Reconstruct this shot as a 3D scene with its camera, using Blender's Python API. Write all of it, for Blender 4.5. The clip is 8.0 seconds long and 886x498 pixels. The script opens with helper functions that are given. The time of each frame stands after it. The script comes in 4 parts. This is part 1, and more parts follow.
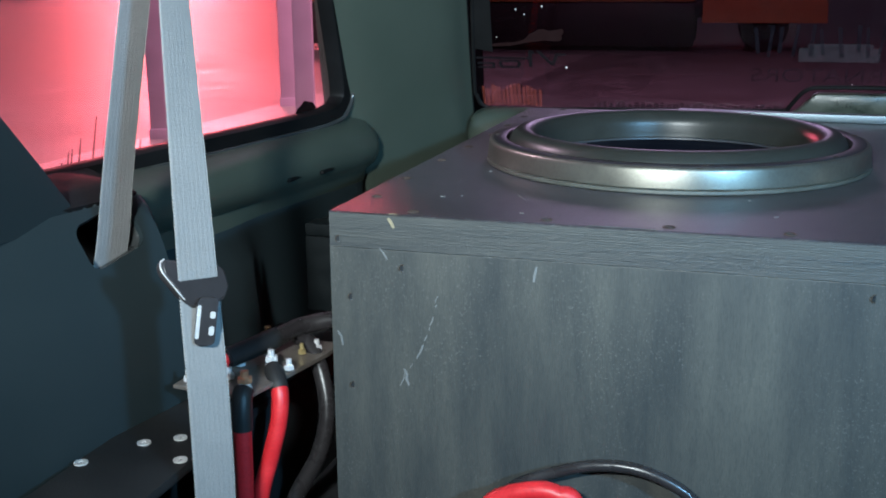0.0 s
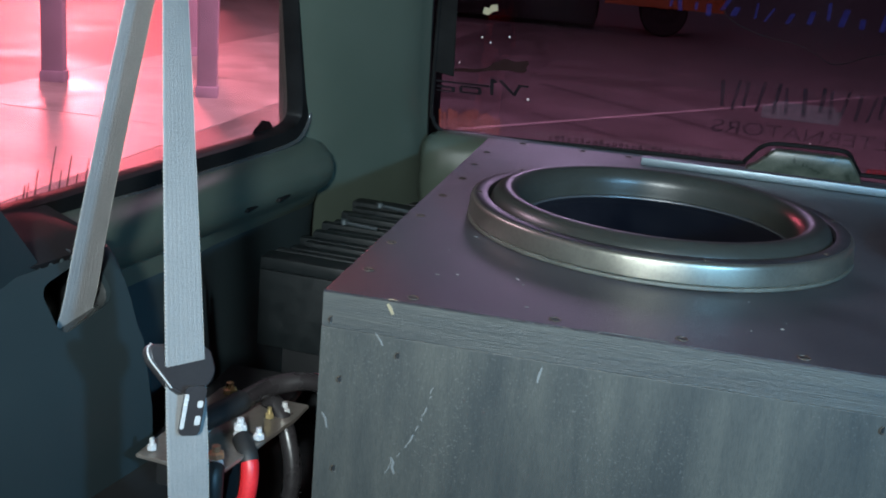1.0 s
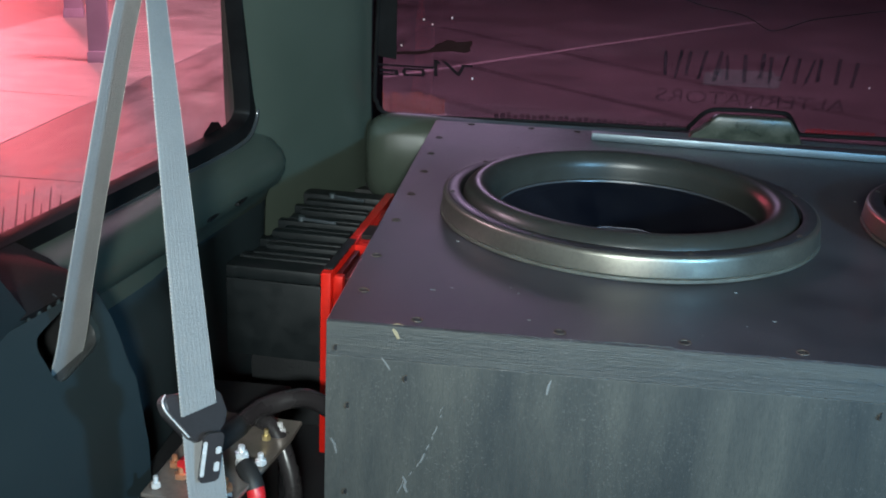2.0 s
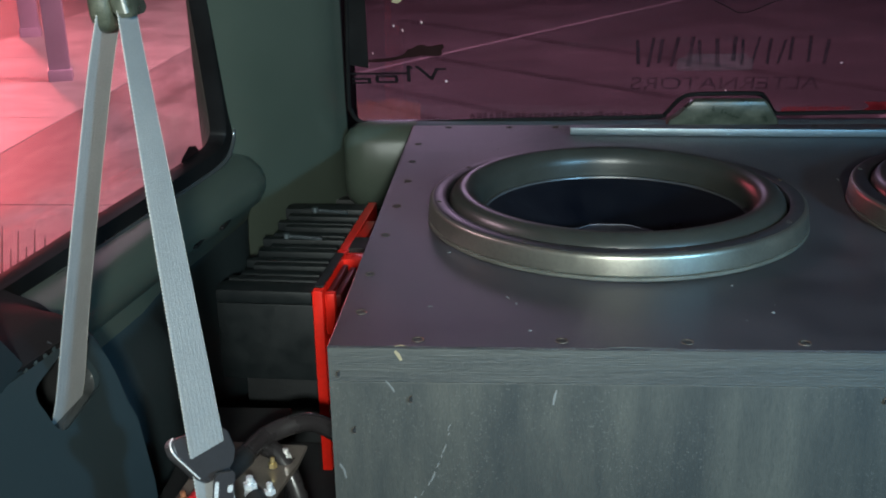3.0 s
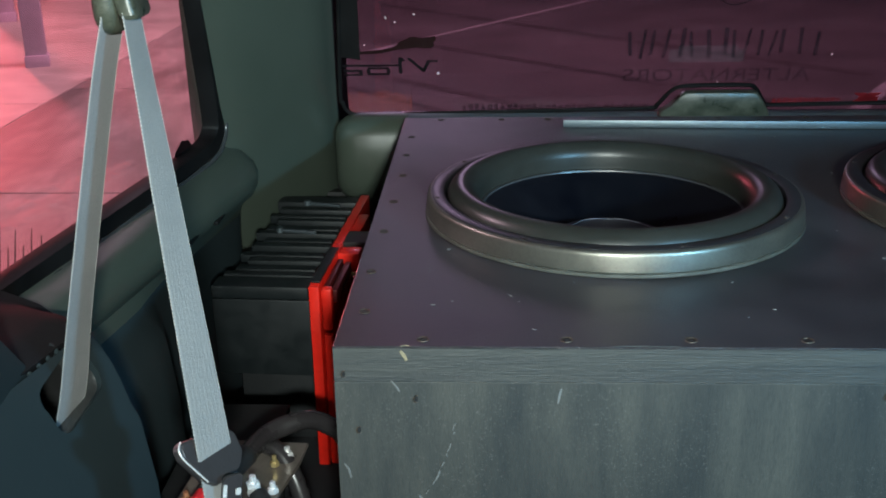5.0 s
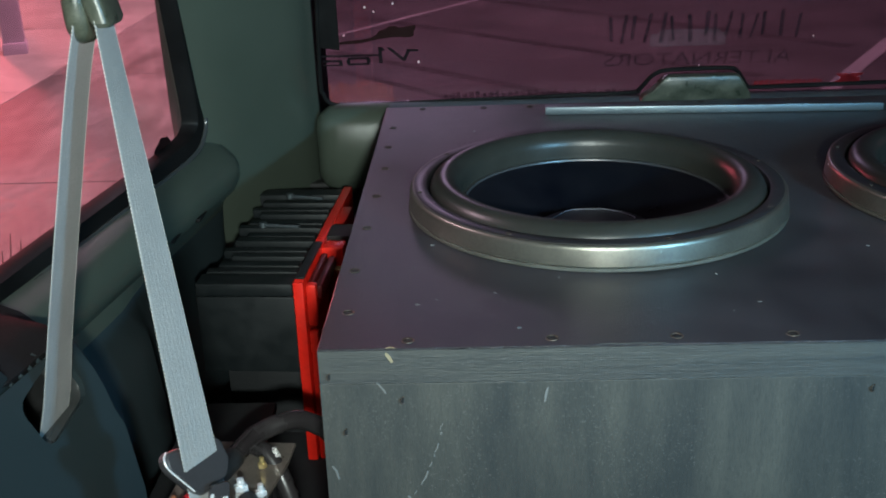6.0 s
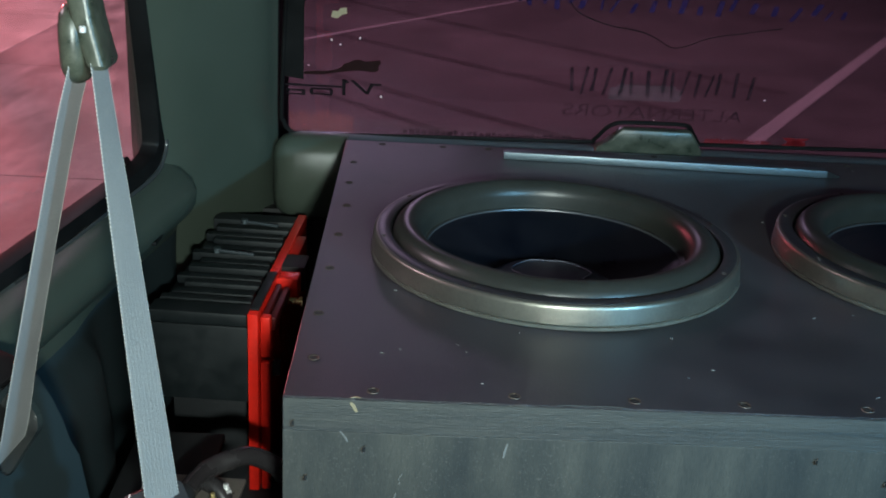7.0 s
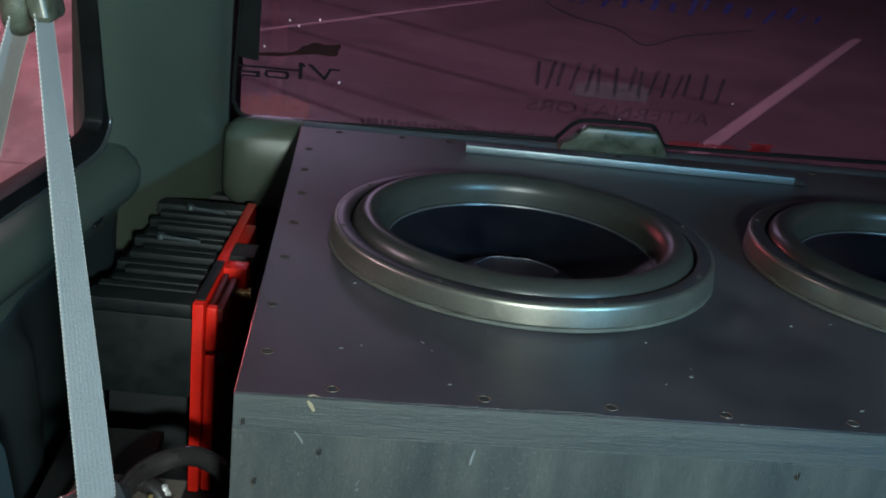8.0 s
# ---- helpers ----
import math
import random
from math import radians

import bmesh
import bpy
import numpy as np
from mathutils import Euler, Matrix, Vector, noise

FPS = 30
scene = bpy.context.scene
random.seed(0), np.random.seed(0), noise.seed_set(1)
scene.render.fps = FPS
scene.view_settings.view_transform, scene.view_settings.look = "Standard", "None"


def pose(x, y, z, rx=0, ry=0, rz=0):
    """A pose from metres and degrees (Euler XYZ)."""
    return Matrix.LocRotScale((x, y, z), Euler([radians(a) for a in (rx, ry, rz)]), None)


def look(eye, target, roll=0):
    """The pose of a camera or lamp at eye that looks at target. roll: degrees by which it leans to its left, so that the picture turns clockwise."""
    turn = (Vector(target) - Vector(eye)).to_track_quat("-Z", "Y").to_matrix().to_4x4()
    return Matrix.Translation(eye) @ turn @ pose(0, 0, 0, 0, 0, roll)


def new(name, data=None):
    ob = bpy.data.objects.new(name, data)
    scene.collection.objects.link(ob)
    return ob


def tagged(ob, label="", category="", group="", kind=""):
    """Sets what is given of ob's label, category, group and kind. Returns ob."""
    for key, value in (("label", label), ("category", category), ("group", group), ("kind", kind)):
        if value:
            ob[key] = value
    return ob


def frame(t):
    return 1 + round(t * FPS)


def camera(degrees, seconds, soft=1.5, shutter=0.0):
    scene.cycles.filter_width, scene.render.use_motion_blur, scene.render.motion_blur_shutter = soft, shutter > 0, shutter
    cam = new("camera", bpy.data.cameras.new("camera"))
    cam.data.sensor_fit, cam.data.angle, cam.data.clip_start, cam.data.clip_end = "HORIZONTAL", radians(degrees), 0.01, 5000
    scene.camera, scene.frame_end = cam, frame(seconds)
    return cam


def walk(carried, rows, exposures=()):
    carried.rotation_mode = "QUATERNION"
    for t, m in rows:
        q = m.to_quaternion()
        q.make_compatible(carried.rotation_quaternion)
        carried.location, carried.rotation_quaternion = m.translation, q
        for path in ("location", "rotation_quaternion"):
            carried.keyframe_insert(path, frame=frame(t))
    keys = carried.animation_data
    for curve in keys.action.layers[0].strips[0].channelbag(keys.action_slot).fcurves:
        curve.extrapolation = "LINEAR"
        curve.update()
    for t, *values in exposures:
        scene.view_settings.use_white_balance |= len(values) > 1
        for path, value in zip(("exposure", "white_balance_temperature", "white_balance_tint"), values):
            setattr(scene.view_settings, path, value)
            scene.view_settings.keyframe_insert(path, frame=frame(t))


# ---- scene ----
cam = camera(44.9, 8.0, soft=1.9)
PATH = [
    (0, (0.4408, -1.0061, 0.2344), (-0.1119, 0.7509, -0.2322), -0.41),
    (0.2, (0.3822, -0.9576, 0.2490), (-0.0867, 0.8115, -0.2615), 2.15),
    (0.5, (0.3647, -0.9557, 0.2855), (-0.0531, 0.8259, -0.2259), 2.14),
    (0.7, (0.3255, -0.9470, 0.3117), (-0.0252, 0.8458, -0.2104), 4.01),
    (1, (0.2999, -0.9581, 0.3436), (-0.0451, 0.8328, -0.1888), 5.14),
    (1.2, (0.2765, -0.9569, 0.3600), (-0.0488, 0.8353, -0.1806), 5.81),
    (1.5, (0.2533, -0.9535, 0.3825), (-0.0199, 0.8350, -0.1976), 5.30),
    (1.7, (0.2267, -0.9525, 0.3961), (0.0117, 0.8335, -0.2154), 4.54),
    (2.8, (0.1816, -0.9397, 0.4324), (0.0601, 0.8496, -0.1950), -0.64),
    (3, (0.1793, -0.9374, 0.4348), (0.0556, 0.8482, -0.2027), -1.11),
    (3.2, (0.1648, -0.9426, 0.4281), (0.0575, 0.8344, -0.2359), -0.87),
    (3.5, (0.1705, -0.9332, 0.4247), (0.1206, 0.8368, -0.2643), -1.63),
    (3.8, (0.1563, -0.9409, 0.4301), (0.0626, 0.8424, -0.2188), -0.53),
    (4, (0.1539, -0.9378, 0.4285), (0.0684, 0.8457, -0.2209), 0.07),
    (4.2, (0.1511, -0.9453, 0.4334), (0.0486, 0.8383, -0.2132), -0.64),
    (4.5, (0.1546, -0.9422, 0.4400), (0.0640, 0.8397, -0.2132), -0.63),
    (4.7, (0.1551, -0.9370, 0.4439), (0.0677, 0.8424, -0.2162), -0.76),
    (5.8, (0.1488, -0.9272, 0.4628), (0.0749, 0.8436, -0.2220), -1.91),
    (6, (0.1572, -0.9186, 0.4680), (0.0949, 0.8454, -0.2351), -1.97),
    (6.2, (0.1585, -0.9231, 0.4817), (0.0978, 0.8451, -0.2109), -1.80),
    (6.5, (0.1416, -0.9294, 0.4919), (0.1452, 0.8213, -0.2463), -0.48),
    (6.8, (0.1248, -0.9215, 0.5050), (0.1831, 0.8487, -0.1827), 1.90),
    (7, (0.1110, -0.9216, 0.5136), (0.1803, 0.8508, -0.1674), 3.31),
    (7.2, (0.0964, -0.9142, 0.5105), (0.2122, 0.8590, -0.1623), 4.71),
    (7.5, (0.0925, -0.8990, 0.5049), (0.2543, 0.8747, -0.1568), 5.63),
    (7.7, (0.0843, -0.8833, 0.4889), (0.2487, 0.8956, -0.1580), 5.95),
    (8, (0.0861, -0.8547, 0.4734), (0.2630, 0.9152, -0.1945), 6.53),
]
walk(cam, [(t, look(eye, target, roll)) for t, eye, target, roll in PATH], [(0, 0.52, 6050, 12), (1, 0.45, 6080, 11), (1.7, 0.38, 6180, 10), (3, 0.26, 6500, 8), (6, 0.20, 6420, 6), (8, 0.10, 6250, 2)])

# ---- light: night, red sign light and added fills outside, dome lamps in the cabin ----
W = bpy.data.worlds.new("night")
scene.world = W
W.use_nodes = True
W.node_tree.nodes["Background"].inputs[0].default_value = (0.36, 0.20, 0.26, 1)
W.node_tree.nodes["Background"].inputs[1].default_value = 0.42


def lamp(name, kind, m, power, colour, size=0.1, size_y=0.0, spot=60, blend=0.5):
    d = bpy.data.lights.new(name, kind)
    d.energy, d.color = power, colour
    if kind == "AREA":
        d.shape, d.size, d.size_y = "RECTANGLE", size, size_y or size
    else:
        d.shadow_soft_size = size
    if kind == "SPOT":
        d.spot_size, d.spot_blend = radians(spot), blend
    ob = new(name, d)
    ob.matrix_world = m
    return ob


lamp("sign_light", "SPOT", look((-78.0, 125.5, 16.6), (-8.0, 11.0, -1.2)), 2500000, (1.0, 0.15, 0.17), 14.0, spot=7.5, blend=0.9)
# unseen fill, added to brighten the ground behind the rear window
lamp("rear_ground_fill", "SPOT", look((-0.4, 7.8, 6.0), (0.1, 10.2, -1.2)), 3700, (1.0, 0.40, 0.50), 1.2, spot=132, blend=0.9)
# unseen, added to lay a sheen on the box top through the rear glass
lamp("sheen_lamp", "SPOT", look((-1.2, 16.0, 4.7), (0.2, 0.6, 0.0)), 2000, (0.97, 0.68, 0.84), 1.2, spot=36, blend=0.9)
# unseen fill, placed to brighten the box top's left through the side window
lamp("side_fill_lamp", "AREA", look((-5.0, 1.5, 3.4), (-0.4, 0.4, 0.2)), 130, (1.0, 0.74, 0.86), 0.5, 0.3)
cool = lamp("dome_lamp_cool", "AREA", look((1.34, -1.15, 0.54), (0.20, 0.5, 0.0)), 4.8, (0.28, 0.66, 1.0), 0.12, 0.06)
cool.data.spread = radians(75)
warm = lamp("dome_lamp_warm", "AREA", look((0.28, -1.42, 0.56), (0.02, 0.7, 0.20)), 8.0, (0.86, 0.94, 0.90), 0.10, 0.05)
warm.data.spread = radians(76)


# ---- materials ----
def nodes_of(name):
    m = bpy.data.materials.new(name)
    m.use_nodes = True
    t = m.node_tree
    return m, t, t.nodes["Principled BSDF"]


def noise_tex(t, vec, scale, detail=4.0, rough=0.55):
    n = t.nodes.new("ShaderNodeTexNoise")
    n.inputs["Scale"].default_value, n.inputs["Detail"].default_value, n.inputs["Roughness"].default_value = scale, detail, rough
    t.links.new(vec, n.inputs["Vector"])
    return n.outputs["Fac"]


def ramp(t, fac, lo, hi, a, b):
    r = t.nodes.new("ShaderNodeMapRange")
    r.inputs["From Min"].default_value, r.inputs["From Max"].default_value = lo, hi
    r.inputs["To Min"].default_value, r.inputs["To Max"].default_value = a, b
    t.links.new(fac, r.inputs["Value"])
    return r.outputs["Result"]


def blend(t, fac, a, b):
    m = t.nodes.new("ShaderNodeMix")
    m.data_type = "RGBA"
    t.links.new(fac, m.inputs["Factor"])
    for k, v in ((6, a), (7, b)):
        if isinstance(v, tuple):
            m.inputs[k].default_value = (*v, 1)
        else:
            t.links.new(v, m.inputs[k])
    return m.outputs[2]


def surf(name, base, rough=0.5, metal=0.0, worn=None, worn_amount=0.4, grain=120.0, big=7.0, bump=0.15, stretch=(1, 1, 1), rough_var=0.12, spec=0.5, specks=0.0, dust=0.0):
    """A worn surface: two scales of colour variation, roughness variation and a fine relief."""
    m, t, p = nodes_of(name)
    tc = t.nodes.new("ShaderNodeTexCoord")
    mp = t.nodes.new("ShaderNodeMapping")
    mp.inputs["Scale"].default_value = stretch
    t.links.new(tc.outputs["Object"], mp.inputs["Vector"])
    v = mp.outputs["Vector"]
    large, fine = noise_tex(t, v, big, 8, 0.64), noise_tex(t, v, grain, 3, 0.7)
    worn = worn or tuple(min(1, c * 1.7 + 0.01) for c in base)
    c1 = blend(t, ramp(t, large, 0.38, 0.72, 0, worn_amount), base, worn)
    dark = tuple(c * 0.7 for c in base)
    c2 = blend(t, ramp(t, fine, 0.45, 0.75, 0, 0.5), c1, dark)
    if specks:
        dots = noise_tex(t, tc.outputs["Object"], 520, 2, 0.5)
        patch = noise_tex(t, tc.outputs["Object"], 6, 4, 0.6)
        mul = t.nodes.new("ShaderNodeMath")
        mul.operation = "MULTIPLY"
        t.links.new(ramp(t, dots, 0.60, 0.74, 0, specks), mul.inputs[0])
        t.links.new(ramp(t, patch, 0.40, 0.65, 0, 1), mul.inputs[1])
        c2 = blend(t, mul.outputs[0], c2, (0.30, 0.29, 0.27))
    t.links.new(c2, p.inputs["Base Color"])
    t.links.new(ramp(t, large, 0.3, 0.7, rough - rough_var, min(1, rough + rough_var)), p.inputs["Roughness"])
    p.inputs["Metallic"].default_value = metal
    p.inputs["Specular IOR Level"].default_value = spec
    p.inputs["Sheen Weight"].default_value = dust
    if bump:
        b = t.nodes.new("ShaderNodeBump")
        b.inputs["Strength"].default_value, b.inputs["Distance"].default_value = bump, 0.002
        t.links.new(fine, b.inputs["Height"])
        t.links.new(b.outputs["Normal"], p.inputs["Normal"])
    return m


def glass(name, tint, dirt=0.0, film=0.0, dirt_colour=(0.5, 0.45, 0.45)):
    """A thin tinted pane: clear through, glossy at flat angles, with a film of dust and grime that has run down to its foot."""
    m, t, p = nodes_of(name)
    t.nodes.remove(p)
    see = t.nodes.new("ShaderNodeBsdfTransparent")
    see.inputs["Color"].default_value = (*tint, 1)
    gloss = t.nodes.new("ShaderNodeBsdfGlossy")
    gloss.inputs["Roughness"].default_value = 0.02
    lw = t.nodes.new("ShaderNodeLayerWeight")
    pane_mix = t.nodes.new("ShaderNodeMixShader")
    t.links.new(ramp(t, lw.outputs["Facing"], 0.4, 1.0, 0.025, 0.20), pane_mix.inputs[0])
    t.links.new(see.outputs[0], pane_mix.inputs[1])
    t.links.new(gloss.outputs[0], pane_mix.inputs[2])
    tc = t.nodes.new("ShaderNodeTexCoord")
    mp = t.nodes.new("ShaderNodeMapping")
    mp.inputs["Scale"].default_value = (110, 110, 9)
    t.links.new(tc.outputs["Object"], mp.inputs["Vector"])
    sep = t.nodes.new("ShaderNodeSeparateXYZ")
    t.links.new(tc.outputs["Object"], sep.inputs[0])
    streak = ramp(t, noise_tex(t, mp.outputs["Vector"], 1.0, 4), 0.35, 0.7, 0.2, 1.0)
    foot = ramp(t, sep.outputs["Z"], 0.10, 0.0, 0.0, dirt)
    mul = t.nodes.new("ShaderNodeMath")
    mul.operation = "MULTIPLY_ADD"
    t.links.new(streak, mul.inputs[0])
    t.links.new(foot, mul.inputs[1])
    t.links.new(ramp(t, noise_tex(t, tc.outputs["Object"], 9.0, 6), 0.3, 0.75, film * 0.5, film * 1.5), mul.inputs[2])
    d = t.nodes.new("ShaderNodeBsdfTranslucent")
    d.inputs["Color"].default_value = (*dirt_colour, 1)
    mix = t.nodes.new("ShaderNodeMixShader")
    t.links.new(mul.outputs[0], mix.inputs[0])
    t.links.new(pane_mix.outputs[0], mix.inputs[1])
    t.links.new(d.outputs[0], mix.inputs[2])
    t.links.new(mix.outputs[0], t.nodes["Material Output"].inputs["Surface"])
    return m


# one box paint toned per face: top, sides and back darker than the front
BOX_TOP = surf("box_paint_dark_tone", (0.012, 0.0115, 0.0145), 0.37, worn=(0.048, 0.045, 0.051), worn_amount=1.0, grain=420, big=4, bump=0.35, rough_var=0.08, specks=0.9, dust=0.012)
BOX_FRONT = surf("box_paint_front_tone", (0.035, 0.040, 0.041), 0.5, worn=(0.098, 0.096, 0.078), worn_amount=0.6, grain=160, big=3, stretch=(4.2, 4.2, 0.7), bump=0.2, specks=0.25)
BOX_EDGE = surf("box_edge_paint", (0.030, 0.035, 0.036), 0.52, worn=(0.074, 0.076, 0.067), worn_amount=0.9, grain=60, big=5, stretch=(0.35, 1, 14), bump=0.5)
RUBBER = surf("rubber", (0.020, 0.021, 0.018), 0.33, spec=0.33, grain=300, bump=0.08, rough_var=0.05)
RING = surf("ring_satin", (0.17, 0.165, 0.14), 0.36, 0.8, worn=(0.25, 0.24, 0.20), grain=220, big=14, bump=0.03, rough_var=0.06)
BAND = surf("gasket_band", (0.016, 0.016, 0.018), 0.42, grain=300, bump=0.08, spec=0.45)
FLANGE = surf("flange_paint", (0.055, 0.056, 0.046), 0.5, grain=260, big=30, worn_amount=0.7, bump=0.2)
CAP = surf("dust_cap_paper", (0.016, 0.020, 0.030), 0.35, grain=350, bump=0.1)
CONE = surf("cone_paper", (0.0022, 0.0028, 0.0052), 0.36, spec=0.3, grain=350, bump=0.1)
BLACK = surf("black_plastic", (0.012, 0.012, 0.012), 0.45, grain=220, bump=0.08)
# near-black for the tower ledge, its shade put into the colour
DULL = surf("darkened_ledge_plastic", (0.010, 0.010, 0.011), 0.9, grain=400, bump=0.2, spec=0.08)
GASKET = surf("gasket_rubber", (0.0035, 0.0035, 0.0035), 0.6, grain=200, bump=0.05, spec=0.15)
TRIM = surf("trim_plastic", (0.047, 0.059, 0.046), 0.34, worn=(0.062, 0.076, 0.060), grain=900, big=5, bump=0.14, rough_var=0.07)
# darker copy of TRIM; the dimness of these parts is put into the colour
TRIM_DARK = surf("trim_plastic_dark", (0.019, 0.030, 0.034), 0.55, worn=(0.028, 0.040, 0.043), grain=900, big=5, bump=0.14, spec=0.25, rough_var=0.07)
LATCH = surf("latch_plastic", (0.030, 0.037, 0.027), 0.33, worn=(0.11, 0.115, 0.085), worn_amount=0.8, grain=500, big=38, bump=0.12)
SILL = surf("blue_grey_sill", (0.060, 0.068, 0.078), 0.42, worn=(0.09, 0.098, 0.105), worn_amount=0.7, grain=500, big=12, bump=0.15)
BEZEL = surf("bezel_plastic", (0.035, 0.038, 0.038), 0.22, grain=300, bump=0.05)
CARPET = surf("carpet", (0.02, 0.02, 0.022), 0.95, grain=700, big=10, bump=0.6, spec=0.1)
BOARD = surf("black_board", (0.006, 0.007, 0.008), 0.7, grain=300, big=8, bump=0.3)
WEB = surf("belt_webbing", (0.255, 0.26, 0.26), 0.75, worn=(0.335, 0.335, 0.33), grain=520, big=20, bump=0.35, spec=0.25)
STITCH = surf("pale_stitching", (0.38, 0.38, 0.36), 0.7, grain=700, bump=0.2)
TONGUE = surf("tongue_plastic", (0.03, 0.028, 0.03), 0.4, grain=250, bump=0.1)
ALU = surf("brushed_aluminium", (0.12, 0.15, 0.165), 0.45, 0.8, grain=300, big=10, stretch=(0.2, 8, 8), bump=0.06)
PLATE = surf("bronzed_plate", (0.22, 0.19, 0.165), 0.38, 0.5, grain=150, big=30, bump=0.08)
# metal of bolts, lugs and washers, also the drawn glints on the tongue
NICKEL = surf("nickel_and_glint", (0.82, 0.83, 0.83), 0.28, 0.4, grain=300, bump=0.05)
COPPER = surf("copper", (0.80, 0.36, 0.20), 0.3, 0.7, grain=200, bump=0.05)
BRASS = surf("brass", (0.75, 0.58, 0.28), 0.3, 0.75, grain=200, bump=0.05)
RED = surf("red_anodised", (0.80, 0.018, 0.010), 0.34, 0.1, worn=(0.85, 0.04, 0.02), grain=200, big=15, bump=0.06)
# shaded copy of RED, for the amplifier rails that stand in shadow
RED_SHADED = surf("red_anodised_shaded", (0.10, 0.008, 0.008), 0.4, 0.1, grain=200, big=15, bump=0.06)
RED_CABLE = surf("red_cable_jacket", (0.6, 0.02, 0.025), 0.4, grain=300, big=25, bump=0.08)
GREY_CABLE = surf("dark_cable_jacket", (0.022, 0.020, 0.021), 0.28, grain=300, big=25, bump=0.08)
FIN = surf("black_heatsink", (0.006, 0.0085, 0.0095), 0.5, 0.0, spec=0.35, grain=250, big=20, bump=0.08)
SCRATCH = surf("bare_scratch", (0.13, 0.138, 0.138), 0.6, grain=600, bump=0.2)
WOOD = surf("bare_wood_chip", (0.25, 0.21, 0.13), 0.7, grain=600, bump=0.3)
EDGE_GLUE = surf("dried_glue", (0.030, 0.032, 0.035), 0.35, grain=400, bump=0.1)
SCREW = surf("rusty_screw", (0.045, 0.034, 0.026), 0.5, 0.2, worn=(0.14, 0.10, 0.07), grain=300, big=300, bump=0.1)
SCREW_HOLE = surf("screw_recess", (0.006, 0.006, 0.006), 0.7, bump=0)
HEADLINER = surf("headliner", (0.12, 0.125, 0.12), 0.9, grain=500, bump=0.3)
DECAL = surf("black_decal", (0.004, 0.003, 0.004), 0.8, bump=0, spec=0.1)
DECAL_BROWN = surf("brown_stain", (0.010, 0.0025, 0.0025), 0.8, bump=0, spec=0.1)
DECAL_RED = surf("red_decal", (0.16, 0.008, 0.012), 0.8, bump=0, spec=0.1)


def faint(name, colour, alpha):
    """A worn, see-through print on glass."""
    m = surf(name, colour, 0.8, bump=0, grain=400, big=60, worn_amount=0.8, spec=0.1)
    m.node_tree.nodes["Principled BSDF"].inputs["Alpha"].default_value = alpha
    return m


DECAL_FAINT = faint("faded_print", (0.006, 0.004, 0.008), 0.4)
DECAL_TRACE = faint("almost_gone_print", (0.006, 0.004, 0.008), 0.25)
DECAL_BLUE_FAINT = faint("faded_blue_print", (0.008, 0.006, 0.055), 0.45)
DECAL_RED_FAINT = faint("faded_red_print", (0.18, 0.008, 0.012), 0.6)
DECAL_DRIP = faint("dried_drip", (0.05, 0.010, 0.010), 0.42)
DECAL_STREAK = faint("streaked_residue", (0.55, 0.10, 0.06), 0.09)
SPECK = surf("white_paint_speck", (0.8, 0.8, 0.78), 0.5, bump=0)
DECAL_HAZE = faint("hazy_label", (0.20, 0.20, 0.22), 0.045)
EMBLEM = surf("emblem_print", (0.10, 0.11, 0.14), 0.5, bump=0)
ASPHALT = surf("asphalt", (0.19, 0.182, 0.182), 0.58, worn=(0.35, 0.335, 0.335), worn_amount=0.8, grain=25, big=1.4, bump=0.5)
MARK = surf("dark_streak_asphalt", (0.11, 0.105, 0.105), 0.8, worn=(0.22, 0.21, 0.21), worn_amount=1.0, grain=30, big=3, bump=0.3)
LINE = surf("road_paint", (0.72, 0.71, 0.70), 0.8, grain=20, big=3, bump=0.2)
CONCRETE = surf("concrete", (0.32, 0.31, 0.30), 0.50, worn=(0.64, 0.60, 0.59), worn_amount=1.0, grain=18, big=1.6, bump=0.5)
CONCRETE_OLD = surf("old_grey_concrete", (0.12, 0.116, 0.116), 0.60, worn=(0.36, 0.345, 0.345), worn_amount=1.0, grain=18, big=2.2, stretch=(1.6, 0.5, 1), bump=0.5)
POST = surf("post_paint", (0.46, 0.40, 0.52), 0.5, grain=80, big=4)
CAR_PAINT = surf("orange_car_paint", (0.52, 0.18, 0.05), 0.35, big=2, bump=0)
TYRE = surf("tyre", (0.02, 0.02, 0.02), 0.8, bump=0.2)
REAR_GLASS = glass("rear_glass", (0.355, 0.35, 0.40), 0.008, 0.0006)
SIDE_GLASS = glass("side_glass", (0.92, 0.885, 0.895), 0.10, 0.018)


# ---- mesh helpers ----
def thing(name, m, label, category, group="", kind=""):
    ob = new(name)
    ob.empty_display_size = 0.05
    ob.matrix_world = m
    return tagged(ob, label, category, group, kind)


def finish(bm, name, material, smooth):
    bmesh.ops.remove_doubles(bm, verts=bm.verts, dist=1e-6)
    bmesh.ops.recalc_face_normals(bm, faces=bm.faces)
    me = bpy.data.meshes.new(name)
    for f in bm.faces:
        f.smooth = smooth
    bm.to_mesh(me)
    bm.free()
    if smooth:
        me.set_sharp_from_angle(angle=radians(38))
    me.materials.append(material)
    return me


def part(name, bm, material, parent, label="", smooth=True, world=False):
    """One mesh under a thing or part; world: the mesh is given in world places."""
    ob = new(name, finish(bm, name, material, smooth))
    ob.parent = parent
    if world:
        m = parent.matrix_basis if parent.parent is None else parent.parent.matrix_basis @ parent.matrix_basis
        ob.matrix_basis = m.inverted()
    return tagged(ob, label)


def solo(name, bm, material, label, category, kind="", group="", smooth=True, m=None):
    ob = new(name, finish(bm, name, material, smooth))
    if m is not None:
        ob.matrix_world = m
    return tagged(ob, label, category, group, kind)


